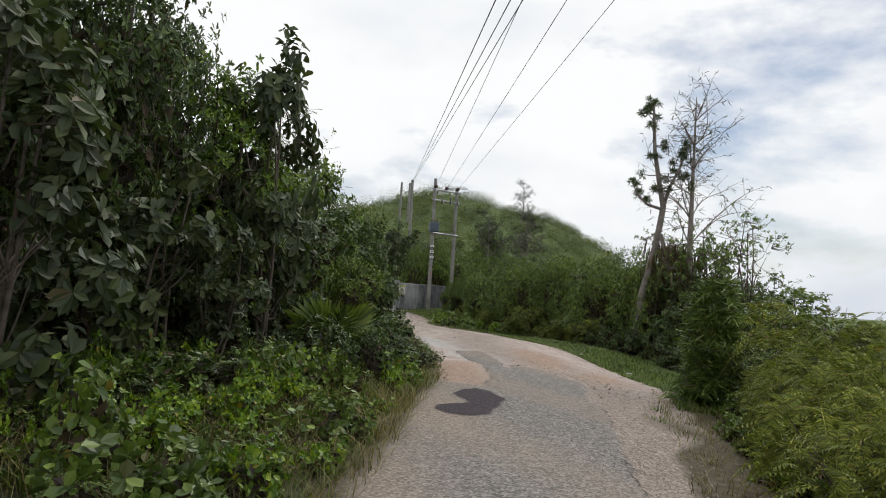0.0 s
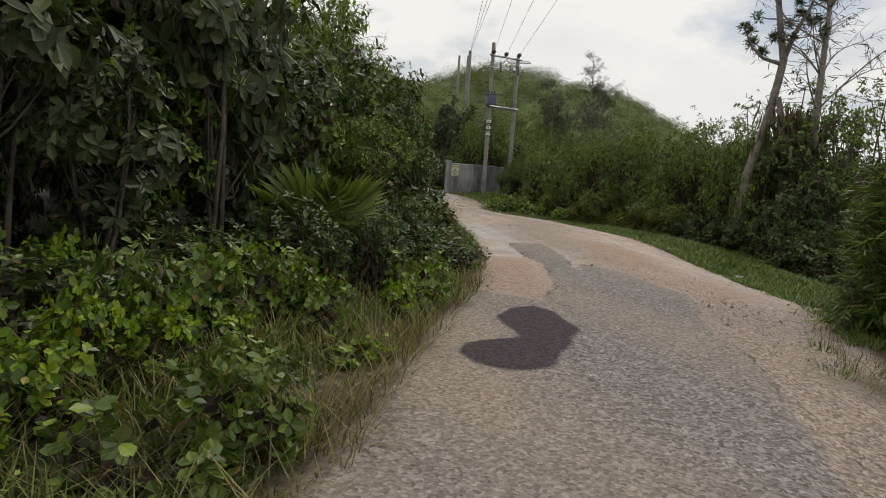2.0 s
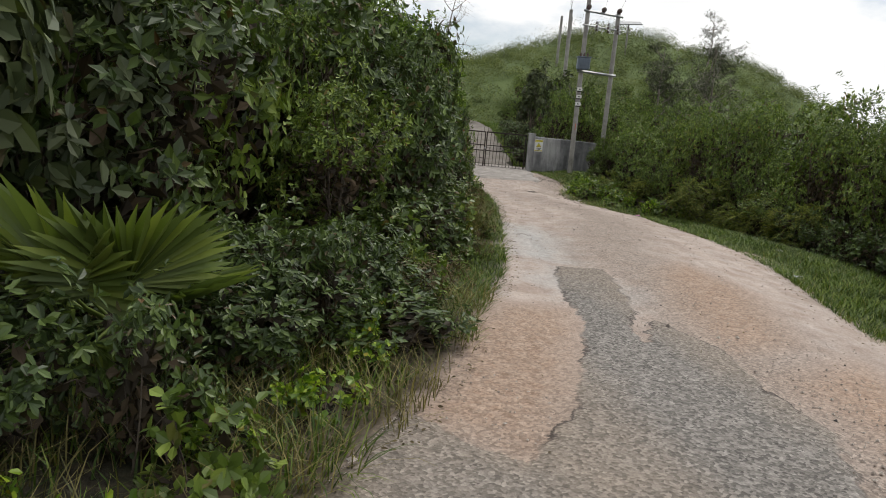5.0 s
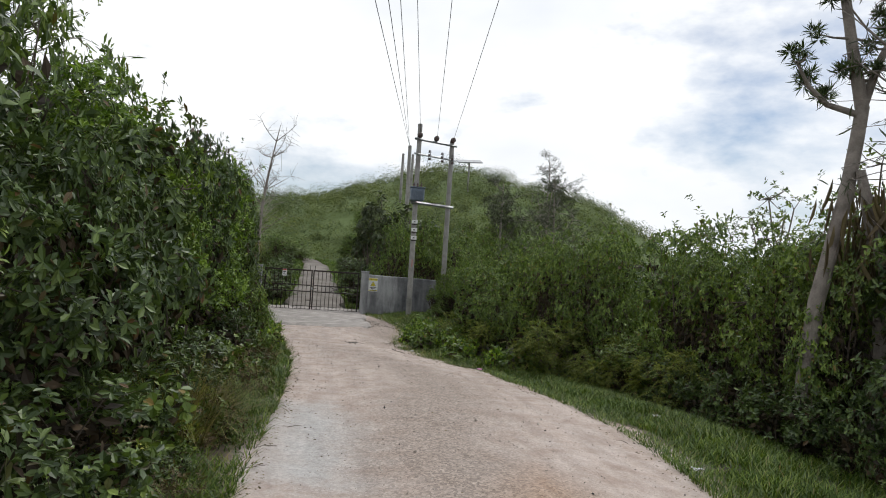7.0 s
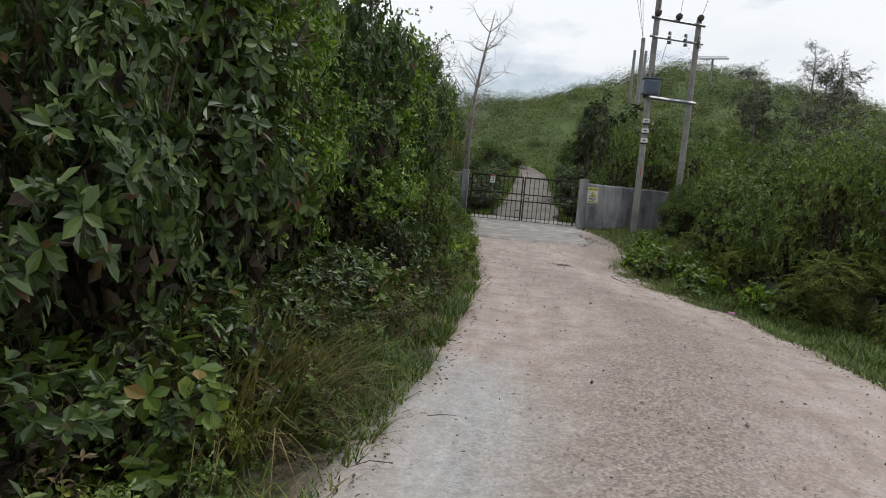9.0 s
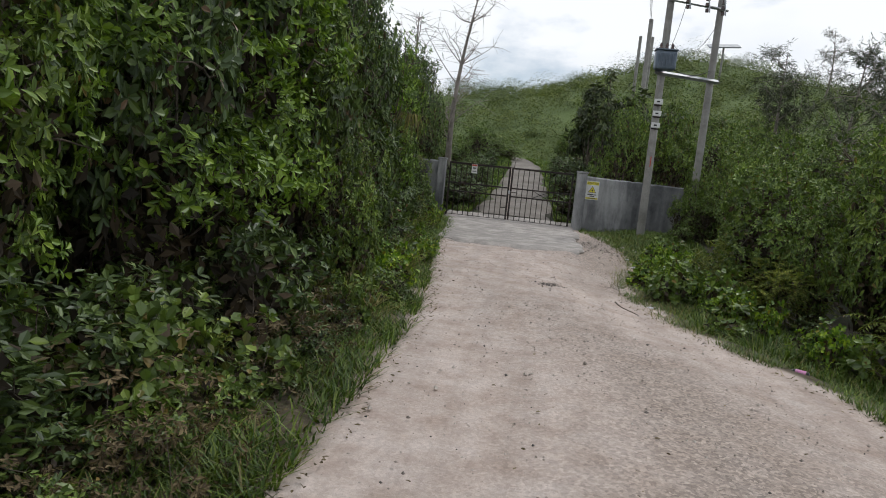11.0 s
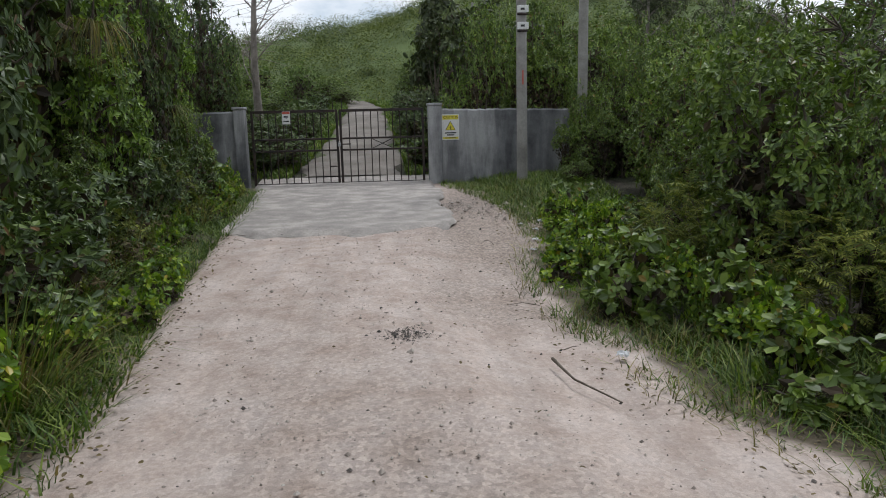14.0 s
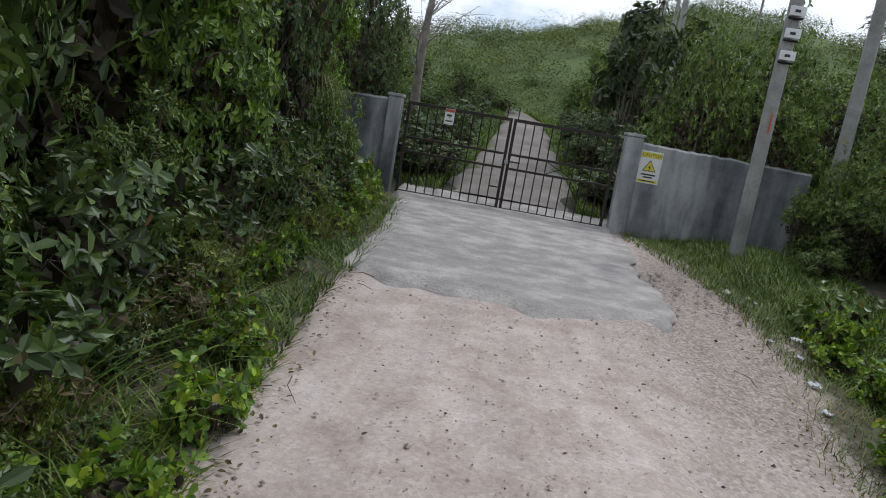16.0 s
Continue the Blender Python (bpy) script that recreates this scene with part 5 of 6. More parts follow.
for x, y, h, w in ((2.9, 31.6, 3.0, 1.2), (4.2, 32.2, 3.6, 1.4), (3.9, 34, 4.2, 1.5), (5.4, 34.5, 3.4, 1.5), (3.6, 36, 3.4, 1.2), (-1.9, 40.5, 2.0, 1.1), (-2.4, 43.5, 2.4, 1.4), (3.3, 43, 2.6, 1.5), (2.9, 46.5, 2.8, 1.5), (-0.9, 46.6, 1.9, 1.1), (5.4, 29.4, 2.2, 1.1), (4.61, 29.2, 1.5, 0.6), (6.39, 28, 2.3, 1.3), (5.8, 32.6, 3.2, 1.5), (7.05, 31, 3.0, 1.5), (-2.5, 38.5, 1.2, 1.1), (-3.5, 41, 1.4, 1.3), (4.6, 36, 2.4, 1.4), (4.2, 41, 1.6, 1.2), (5, 44, 1.8, 1.4), (-1.6, 44, 1.2, 1.2), (-1.4, 48, 1.2, 1.3), (-2.6, 33.5, 1.2, 0.9), (3.2, 34, 2.4, 1.3), (-2.2, 36.5, 1.1, 1.0)):
    put(rnd.choice(MID + SMALL), x, y, h, w, rnd.uniform(0, 360))
for x, y, h, w in ((2.9, 36.6, 4.4, 1.3), (4.6, 39, 4.2, 1.6)):
    put(BIG[1], x, y, h, w, rnd.uniform(0, 360))
for x, y, h, w in ((3.0, 31.9, 2.9, 1.0), (4.4, 31.6, 3.2, 1.2), (5.8, 31.2, 3.4, 1.3), (3.3, 33.6, 3.6, 1.2), (4.9, 34.2, 4.0, 1.4), (6.6, 33.4, 3.6, 1.5), (8.2, 32.0, 3.4, 1.6), (3.2, 38.2, 3.2, 1.3), (5.2, 37.6, 3.6, 1.5), (7.4, 36.6, 3.8, 1.6), (9.6, 35.0, 3.6, 1.7), (6.2, 41.0, 3.2, 1.6), (9.0, 40.0, 3.4, 1.7), (11.6, 37.5, 3.4, 1.8), (11.5, 33.0, 3.2, 1.8), (-2.9, 33.2, 3.0, 1.0), (-3.9, 35.4, 3.2, 1.3), (-2.8, 37.6, 2.4, 1.0), (-4.6, 39.0, 2.8, 1.4), (5.4, 27.4, 2.4, 1.2), (6.6, 26.0, 2.6, 1.3), (5.9, 29.8, 2.8, 1.2)):
    put(rnd.choice(MID + SMALL), x, y, h * 0.86, w, rnd.uniform(0, 360))
for x, y, h, w in ((2.2, 35.6, 3.9, 0.95), (2.7, 37.2, 4.3, 1.1)):
    put(BIG[0], x, y, h, w, rnd.uniform(0, 360))
for k in range(95):
    y = 31.2 + 22 * rnd.random() ** 1.2
    x = rnd.uniform(-8 - (y - 31) * 0.3, 9 + (y - 31) * 0.4)
    if abs(x - float(np.interp(y, TRACK_Y, TRACK_X))) < 2.3 or (x < 5 and y < 32.5):
        continue
    put(rnd.choice(BACK[2:] + SMALL + MID[:1]), x, y, rnd.uniform(0.9, 1.7), rnd.uniform(0.9, 1.5), rnd.uniform(0, 360))
for p in PROTOS:
    if p.name not in used:
        put(p, -12 - rnd.uniform(0, 6), rnd.uniform(0, 25), SIZES[p.name.split(".")[0]][0], 1.3, 0)


# ---- hillside shrubs: uncountable ----
def hill_stuff(count, seed, low, high, mat):
    rng = np.random.default_rng(seed)
    ch = []
    k = 0
    while k < count:
        y = 31.5 + 52 * rng.uniform() ** 1.15
        x = rng.uniform(-9 - (y - 31) * 0.4, 10 + (y - 31) * 0.65)
        away = abs(x - np.interp(y, TRACK_Y, TRACK_X))
        if away < 1.0 + high + 0.6 * rng.uniform() and y < 50.5:
            continue
        k += 1
        far = (y - 30) / 50
        s = rng.uniform(low, high) * (0.8 + 0.6 * far)
        n = int((280 - 90 * min(far, 1.0)) * (0.6 + 0.5 * s))
        d = unit(rng.normal(size=(n, 3)) + [0, -0.25, 0.45])
        p = np.array([x, y, land_at(x, y)]) + d * [s * 0.9, s * 0.9, s * rng.uniform(0.6, 1.1)] * rng.uniform(0.8, 1.05, (n, 1))
        nm = d + [0, 0, 0.7] + rng.normal(0, 0.3, (n, 3))
        al = np.cross(nm, rng.normal(size=(n, 3)))
        ch.append(leaf_arrays(p, al, nm, rng.uniform(0.08, 0.14, n) * (0.75 + 0.45 * far), 0.85)[0].reshape(-1, 6, 3)[:, [0, 1, 3, 5]].reshape(-1, 3))
    v = np.concatenate(ch)
    return raw_mesh("hill_shrubs", v, np.arange(len(v)).reshape(-1, 4), mat)


tagged(new("hill_shrubs", hill_stuff(2000, 77, 0.45, 1.0, LEAF_HILL)), "low green scrub covering the whole hillside", "scrub", kind="stuff")
tagged(new("hill_shrubs", hill_stuff(420, 78, 0.9, 1.6, LEAF_HILL_DARK)), "darker rounded bushes scattered over the hillside", "scrub", kind="stuff")


# ---- grass on the verges ----
def grass_stuff():
    rng = np.random.default_rng(4)

    def strip(n, y0, y1, side, o0, o1):
        y = rng.uniform(y0, y1, n)
        o = o0 + (o1 - o0) * rng.uniform(0, 1, n)
        x = left_edge(y) - o if side < 0 else right_edge(y) + o
        q = np.stack([x, y, land(x, y) - 0.01], 1)
        q[np.hypot(x - 3.24, y - 17.55) < 0.24, 2] -= 0.13
        return q[np.sin(x * 5.3 + 1.7 * np.sin(y * 3.1)) + np.sin(y * 4.7 + x * 2) + rng.normal(0, 0.8, n) > -0.9]

    green = [blades(rng, strip(16000, -4, 7, -1, 0.1, 2.4), 0.22, 0.9, 0.006), blades(rng, strip(50000, 6, 29, -1, -0.08, 0.75), 0.19, 0.9, 0.007), blades(rng, strip(120000, 3.0, 18.5, 1, 0.05, 3.1), 0.17, 0.8, 0.007),
             blades(rng, strip(46000, 16, 29.5, 1, 0.05, 1.9), 0.15, 0.9, 0.006)]
    p = np.stack([rng.uniform(1.9, 4.6, 9000), rng.uniform(25.6, 29.9, 9000)], 1)
    p = p[p[:, 0] > 1.7 + 0.25 * (30 - p[:, 1])]
    green.append(blades(rng, np.column_stack([p, land(p[:, 0], p[:, 1])]), 0.16, 0.8, 0.006))
    for sg in (-1, 1):
        y = rng.uniform(30.5, 48, 6000)
        x = np.interp(y, TRACK_Y, TRACK_X) + sg * (np.interp(y, [30, 36, 45, 64], [1.2, 0.9, 0.65, 0.5]) + rng.exponential(0.35, 6000))
        green.append(blades(rng, np.stack([x, y, land(x, y) + 0.02], 1), 0.22, 0.8, 0.012))
    dry = [blades(rng, strip(15000, -4, 7.5, -1, -0.12, 2.4), 0.34, 0.9, 0.004), blades(rng, strip(4000, -4, 4.5, 1, -0.25, 1.2), 0.2, 0.8, 0.004), blades(rng, strip(5000, 17, 29, 1, -0.05, 1.2), 0.2, 0.9, 0.004), blades(rng, strip(2500, 7, 28, -1, 0.1, 0.7), 0.22, 0.9, 0.004)]
    return raw_mesh("grass", *joined(green), GRASS), raw_mesh("dry_grass", *joined(dry), GRASS_DRY)


g_me, d_me = grass_stuff()
tagged(new("verge_grass", g_me), "green verge grass beside the lane", "grass", kind="stuff")
tagged(new("dry_verge_grass", d_me), "thin dry grass along the edge of the lane", "grass", kind="stuff")


# ---- fan palm ----
def fan_palm(x, y):
    rng = np.random.default_rng(21)
    root = new("fan_palm")
    z0 = land_at(x, y)
    part("trunk", raw_mesh("trunk", *tube_arrays([(x, y, z0 - 0.1), (x + 0.02, y, z0 + 0.2), (x, y, z0 + 0.4)], [0.09, 0.1, 0.06], 9), BARK, True), BARK, root)
    fans = [(-25, 1.0, 0.74, 1.15), (35, 1.05, 0.72, 1.0), (-70, 0.9, 0.66, 0.8), (85, 0.75, 0.6, 0.6), (-120, 0.8, 0.55, 0.5), (150, 0.95, 0.55, 0.9), (5, 0.5, 0.5, -0.2), (-40, 0.3, 0.42, -0.8)]
    for k, (turn, rise, size, tilt) in enumerate(fans):
        a = radians(turn - 90)
        out = np.array([math.cos(a), math.sin(a), 0.0])
        foot = np.array([x, y, z0 + 0.35])
        hub = foot + out * 0.3 + [0, 0, 0.56 * rise - 0.3]
        leaf = new("frond")
        leaf.parent = root
        mid_ = (foot + hub) / 2 + out * 0.04
        part("petiole", raw_mesh("petiole", *tube_arrays([foot, mid_, hub], [0.012, 0.01, 0.007], 6), LEAF_PALM, True), LEAF_PALM, leaf)
        axis = unit(out * math.cos(tilt) + np.array([0, 0, 1.0]) * math.sin(tilt))
        side = unit(np.cross(axis, [0, 0, 1.0]))
        face = np.cross(side, axis)
        n = 38
        th = np.linspace(-1.95, 1.95, n)
        d = np.cos(th)[:, None] * axis + np.sin(th)[:, None] * side + face * (0.22 * np.abs(np.sin(th)) + 0.03 * (np.arange(n) % 2))[:, None]
        d[:, 2] -= 0.1
        L = 0.9 * size * (0.82 + 0.18 * np.cos(th)) * rng.uniform(0.94, 1.05, n)
        v, f = leaf_arrays(np.repeat(hub[None], n, 0), d, np.repeat(face[None], n, 0) + 0.25 * side * np.sign(np.arange(n) % 2 - 0.5)[:, None], L, 0.12, LANCE_V)
        mat = LEAF_DRY if k == len(fans) - 1 else LEAF_PALM
        me = raw_mesh("blade", v, f, mat)
        b = part("blade", me, mat, leaf, "withered yellow-brown fan" if mat is LEAF_DRY else "")
    tagged(root, "low fan palm with pleated green fronds by the hedge", "palm")


fan_palm(-2.92, 4.45)


# ---- trees ----
def branch_path(rng, a, b, bend, n=7):
    t = np.linspace(0, 1, n)[:, None]
    a, b = np.asarray(a, float), np.asarray(b, float)
    return a + (b - a) * t + rng.normal(0, bend, 3) * np.sin(t * np.pi)


def needles(rng, centre, n, length, spread, width=0.02):
    """A tuft of needles."""
    d = unit(rng.normal(size=(n, 3)) + spread)
    p = centre + d * 0.02
    return leaf_arrays(p, d, rng.normal(size=(n, 3)), length * rng.uniform(0.6, 1.1, n), width, LANCE_V)


def tufted_tree():
    rng = np.random.default_rng(3)
    root = new("lopped_pine")
    y = 19.6
    trunk = [(9.95, y, -2.3), (10.05, y, 0.0), (10.2, y, 1.2), (10.45, y, 2.2), (10.7, y, 3.2), (10.85, y, 4.1), (10.95, y, 4.8)]
    limb_a = [(10.95, y, 4.75), (10.7, y, 5.8), (10.45, y, 7.0), (10.35, y, 8.2), (10.3, y, 8.9)]
    limb_b = [(10.95, y, 4.8), (11.15, y - 0.1, 5.6), (11.5, y - 0.2, 6.4), (11.75, y - 0.2, 7.2)]
    limb_c = [(10.9, y, 4.65), (10.3, y + 0.1, 4.8), (9.9, y + 0.1, 5.1), (9.65, y + 0.1, 5.5)]
    part("trunk", raw_mesh("trunk", *tube_arrays(trunk, [0.17, 0.155, 0.145, 0.135, 0.13, 0.125, 0.12], 10), BARK_GREY, True), BARK_GREY, root)
    for pts, r in ((limb_a, 0.12), (limb_b, 0.09), (limb_c, 0.07)):
        part("limb", raw_mesh("limb", *tube_arrays(pts, np.linspace(r, r * 0.35, len(pts)), 8), BARK_GREY, True), BARK_GREY, root)
    ch, tw = [], []
    spots = []
    for pts, ts, reach in ((limb_a, (0.15, 0.3, 0.45, 0.55, 0.66, 0.78, 0.88, 0.94, 1.0), 0.4), (limb_b, (0.2, 0.45, 0.6, 0.7, 0.8, 0.9, 1.0), 0.2), (limb_c, (0.4, 0.7, 1.0), 0.15)):
        pts = np.array(pts)
        s = np.linspace(0, 1, len(pts))
        for t in ts:
            c = np.array([np.interp(t, s, pts[:, i]) for i in range(3)])
            for _ in range(2):
                e = c + rng.normal(0, reach * (1.0 if t < 0.8 else 0.4), 3) * [1, 1, 0.4] + [0, 0, 0.1]
                tw.append(tube_arrays([c, (c + e) / 2 + [0, 0, -0.03], e], [0.03, 0.02, 0.012], 5))
                spots.append(e)
    for e in spots:
        for _ in range(3):
            ch.append(needles(rng, e + rng.normal(0, 0.07, 3), 40, 0.22, np.array([0, 0, 0.5]), 0.05))
    tagged(part("twig_growth", raw_mesh("twig_growth", *joined(tw), BARK_GREY, True), BARK_GREY, root), kind="stuff")
    part("foliage", raw_mesh("foliage", *joined(ch), LEAF_DARK), LEAF_DARK, root, "dark needle tufts left on the limbs")
    # a leaning second stem with hanging dead leaves
    stem = [(11.3, y - 0.4, -2.3), (11.2, y - 0.4, 1.4), (11.0, y - 0.3, 2.6), (10.8, y - 0.2, 3.6)]
    part("side_stem", raw_mesh("side_stem", *tube_arrays(stem, [0.17, 0.15, 0.12, 0.08], 8), BARK_GREY, True), BARK_GREY, root)
    n = 420
    p = np.stack([rng.normal(11.3, 0.45, n), rng.normal(y - 0.3, 0.4, n), rng.uniform(1.6, 3.4, n)], 1)
    d = np.stack([rng.normal(0, 0.25, n), rng.normal(0, 0.25, n), -np.ones(n)], 1)
    skirt = tagged(part("dead_leaf_skirt", raw_mesh("dead_leaf_skirt", *leaf_arrays(p, d, rng.normal(size=(n, 3)), rng.uniform(0.4, 0.9, n), 0.07, LANCE_V), LEAF_DRY), LEAF_DRY, root, "hanging brown dead leaves"), kind="stuff")
    shrink = Matrix.Translation((-5.23, -5.35, 1.9)) @ Matrix.Scale(0.703, 4) @ Matrix.Translation((6.2, 5.5, -1.54))
    for o in root.children:
        o.data.transform(shrink)
    tagged(root, "lopped grey tree with dark tufts and hanging dead leaves", "tree")


tufted_tree()


def wispy_tree(x, y, height, spread, seed, dense, label, mat=NEEDLE, name="casuarina_tree", lean=0.0, leafy_from=0.3, twig=0.3, fine=1.0):
    """A slender tree: rising limbs, fine twigs and drooping needles."""
    rng = np.random.default_rng(seed)
    root = new(name)
    z0 = land_at(x, y) - 0.15
    tip = np.array([x + lean, y, z0 + height])
    tr = branch_path(rng, (x, y, z0), tip, 0.12 * spread, 12)
    r0 = 0.018 * height
    part("trunk", raw_mesh("trunk", *tube_arrays(tr, np.linspace(r0, 0.012, 12), 8), BARK_GREY, True), BARK_GREY, root)
    tw, ch = [], []
    for k in range(int(26 * fine)):
        t = rng.uniform(leafy_from, 0.97)
        a = tr[int(t * 11)]
        ang = rng.uniform(0, 6.28)
        L = spread * (1.15 - 0.8 * t) * rng.uniform(0.6, 1.1)
        b = a + np.array([math.cos(ang) * L, math.sin(ang) * L, L * rng.uniform(0.5, 1.1)])
        limb = branch_path(rng, a, b, 0.08 * L, 7)
        tw.append(tube_arrays(limb, np.linspace(0.16 * r0, 0.005, 7), 5))
        for j in range(9):
            c = limb[rng.integers(2, 7)]
            e = c + rng.normal(0, twig, 3) * [1, 1, 0.6] + [0, 0, twig * 0.4]
            tw.append(tube_arrays([c, (c + e) / 2 + [0, 0, 0.03], e], [0.008, 0.006, 0.003], 3))
            if dense:
                m = int(dense)
                s = rng.uniform(0.2, 1, (m, 1))
                p = c + (e - c) * s + rng.normal(0, 0.03, (m, 3))
                d = np.stack([rng.normal(0, 0.5, m), rng.normal(0, 0.5, m), rng.uniform(-1, 0.3, m)], 1) + unit(e - c) * 0.5
                ch.append(leaf_arrays(p, d, rng.normal(size=(m, 3)), rng.uniform(0.1, 0.24, m), 0.045, LANCE_V))
    tagged(part("twig_growth", raw_mesh("twig_growth", *joined(tw), BARK_GREY, True), BARK_GREY, root), kind="stuff")
    if ch:
        part("foliage", raw_mesh("foliage", *joined(ch), mat), mat, root)
    return tagged(root, label, "tree")


wispy_tree(7.55, 12.0, 7.8, 2.2, 5, 4, "tall thin casuarina with sparse grey-green needles", leafy_from=0.42, twig=0.4)
wispy_tree(7.33, 25.8, 5.2, 1.5, 6, 9, "slender casuarina with feathery drooping twigs", twig=0.35)
wispy_tree(8.6, 37, 6.2, 1.7, 7, 26, "feathery casuarina on the slope behind the wall", twig=0.4)
wispy_tree(10.6, 35.5, 6.4, 1.8, 8, 26, "feathery casuarina on the slope behind the wall", twig=0.4)
wispy_tree(3.05, 3.7, 2.1, 0.45, 9, 40, "young bright green casuarina at the edge of the verge", LEAF_MID, leafy_from=0.05, twig=0.16, fine=1.6)
wispy_tree(-2.3, 35, 7.2, 2.0, 10, 0, "bare leafless tree beside the hill track", name="bare_tree", leafy_from=0.3, twig=0.45, lean=0.5)
wispy_tree(-4.2, 37, 6.6, 1.8, 12, 0, "bare leafless tree beside the hill track", name="bare_tree", leafy_from=0.3, twig=0.45)
wispy_tree(-4.25, 13.6, 6.0, 1.4, 13, 8, "thin tree rising behind the hedge", LEAF_MID, name="thin_tree", leafy_from=0.45)
wispy_tree(18.9, 62.0, 4.6, 1.5, 14, 6, "bare wispy tree on the hill crest", leafy_from=0.3)


def slender_tree(x, y, height, radius, seed):
    """A light crown on thin stems, with gaps that show the sky."""
    rng = np.random.default_rng(seed)
    root = new("slender_tree")
    z0 = land_at(x, y) - 0.1
    foot = np.array([x, y, z0])
    p, ax, c = lobed_tips(rng, 330, height, radius, 14, 0.35, 0.12)
    p[:, 2] = np.maximum(p[:, 2], 0.4 * height + rng.uniform(0, 0.1, len(p)))
    me = stems_mesh(rng, c, p, 0.035, BARK, twigs=150)
    me.transform(Matrix.Translation(foot))
    part("trunk", me, BARK, root)
    v, f = whorls(rng, p, ax, 7, 0.09, 0.45, 0.4)
    part("foliage", raw_mesh("foliage", v + foot, f, LEAF_MID), LEAF_MID, root)
    tagged(root, "slender tree with a light leafy crown showing sky", "tree", "slender roadside trees")


for x, y, h, r, sd in ((8.2, 13.4, 4.9, 1.3, 41), (7.4, 11.2, 4.3, 1.2, 42), (9.2, 12.2, 5.0, 1.5, 43), (9.0, 16.8, 4.6, 1.5, 44), (6.9, 20.5, 4.0, 1.2, 45), (6.4, 23.6, 3.9, 1.2, 46)):
    slender_tree(x, y, h, r, sd)


# ---- tussocks, sticks, litter ----
def tussock(x, y, n, h, spread, mat, seed, label, name="grass_tussock", lift=0.0, hang=False):
    rng = np.random.default_rng(seed)
    a = rng.uniform(0, 6.28, n)
    r = spread * np.sqrt(rng.uniform(0, 1, n)) * 0.4
    px, py = x + np.cos(a) * r, y + np.sin(a) * r
    pos = np.stack([px, py, land(px, py) + lift], 1)
    L = h * rng.uniform(0.5, 1.2, n)
    aa = a + rng.normal(0, 0.5, n)
    out = np.stack([np.cos(aa), np.sin(aa), np.zeros(n)], 1)
    lean = rng.uniform(0.25, 1.0, n)
    rows = []
    s = np.cross(out, [0, 0, 1])
    for t, k in ((0, 1.0), (0.35, 0.9), (0.7, 0.6), (1.0, 0.1)):
        up = (t * 0.5 - 1.3 * t * t) if hang else (t - 0.75 * t * t * lean)
        c = pos + out * (L * lean * t)[:, None] + np.array([0, 0, 1]) * (L * up)[:, None]
        rows += [c - s * 0.004 * k, c + s * 0.004 * k]
    v = np.stack(rows, 1).reshape(-1, 3)
    f = (np.array([(0, 1, 3, 2), (2, 3, 5, 4), (4, 5, 7, 6)])[None] + 8 * np.arange(n)[:, None, None]).reshape(-1, 4)
    return tagged(new(name, raw_mesh(name, v, f, mat)), label, "grass", "grass tussocks")


for k, (x, y, n, h, sp, mat) in enumerate(((-1.15, 10.9, 620, 1.0, 1.0, GRASS_DRY), (-1.2, 11.7, 420, 0.85, 0.9, GRASS_DRY), (-1.1, 19.6, 380, 0.7, 0.8, GRASS_DRY), (-0.85, 9.6, 260, 0.35, 0.7, GRASS), (-0.75, 12.4, 260, 0.32, 0.7, GRASS), (2.9, 19.4, 240, 0.4, 0.8, GRASS), (2.75, 21.2, 220, 0.4, 0.7, GRASS), (3.3, 18.6, 220, 0.35, 0.8, GRASS), (-1.13, 11.6, 420, 0.75, 0.8, GRASS_DRY), (-0.98, 12.3, 300, 0.6, 0.7, GRASS), (-1.42, 11, 260, 0.6, 0.6, GRASS_DRY), (-0.85, 16.9, 260, 0.55, 0.7, GRASS_DRY), (-1.25, 18, 260, 0.7, 0.8, GRASS_DRY), (-1.5, 20.3, 220, 0.6, 0.7, GRASS), (-0.99, 19.4, 170, 0.9, 0.6, GRASS), (-1.41, 20.9, 170, 1.0, 0.6, GRASS), (-1.45, 22.2, 150, 0.9, 0.6, GRASS_DRY), (-1.64, 23.7, 150, 0.9, 0.6, GRASS), (-1.53, 25.2, 120, 0.8, 0.5, GRASS_DRY),
                                       (-2.78, 0.28, 120, 0.5, 0.7, GRASS_DRY), (-2.39, 1.69, 120, 0.5, 0.7, GRASS_DRY), (-1.67, 3.79, 120, 0.45, 0.6, GRASS), (0.85, 0.78, 90, 0.2, 0.35, GRASS), (1.03, 1.79, 90, 0.18, 0.3, GRASS), (0.58, -0.03, 100, 0.22, 0.4, GRASS_DRY), (1.58, 2.7, 80, 0.18, 0.3, GRASS), (1.29, 2.19, 60, 0.15, 0.3, GRASS_DRY))):
    tussock(x, y, n, h, sp, mat, 200 + k, "arching tussock of dry grass at the foot of the hedge" if mat is GRASS_DRY else "arching tussock of green grass at the foot of the hedge")
tussock(-1.41, 22.3, 80, 0.6, 0.25, GRASS_DRY, 260, "drooping tuft of pale strap leaves hanging from the hedge", "hanging_tuft", 2.2, True)
tussock(-1.96, 26, 50, 0.5, 0.3, GRASS_DRY, 261, "drooping tuft of pale strap leaves hanging from the hedge", "hanging_tuft", 1.5, True)


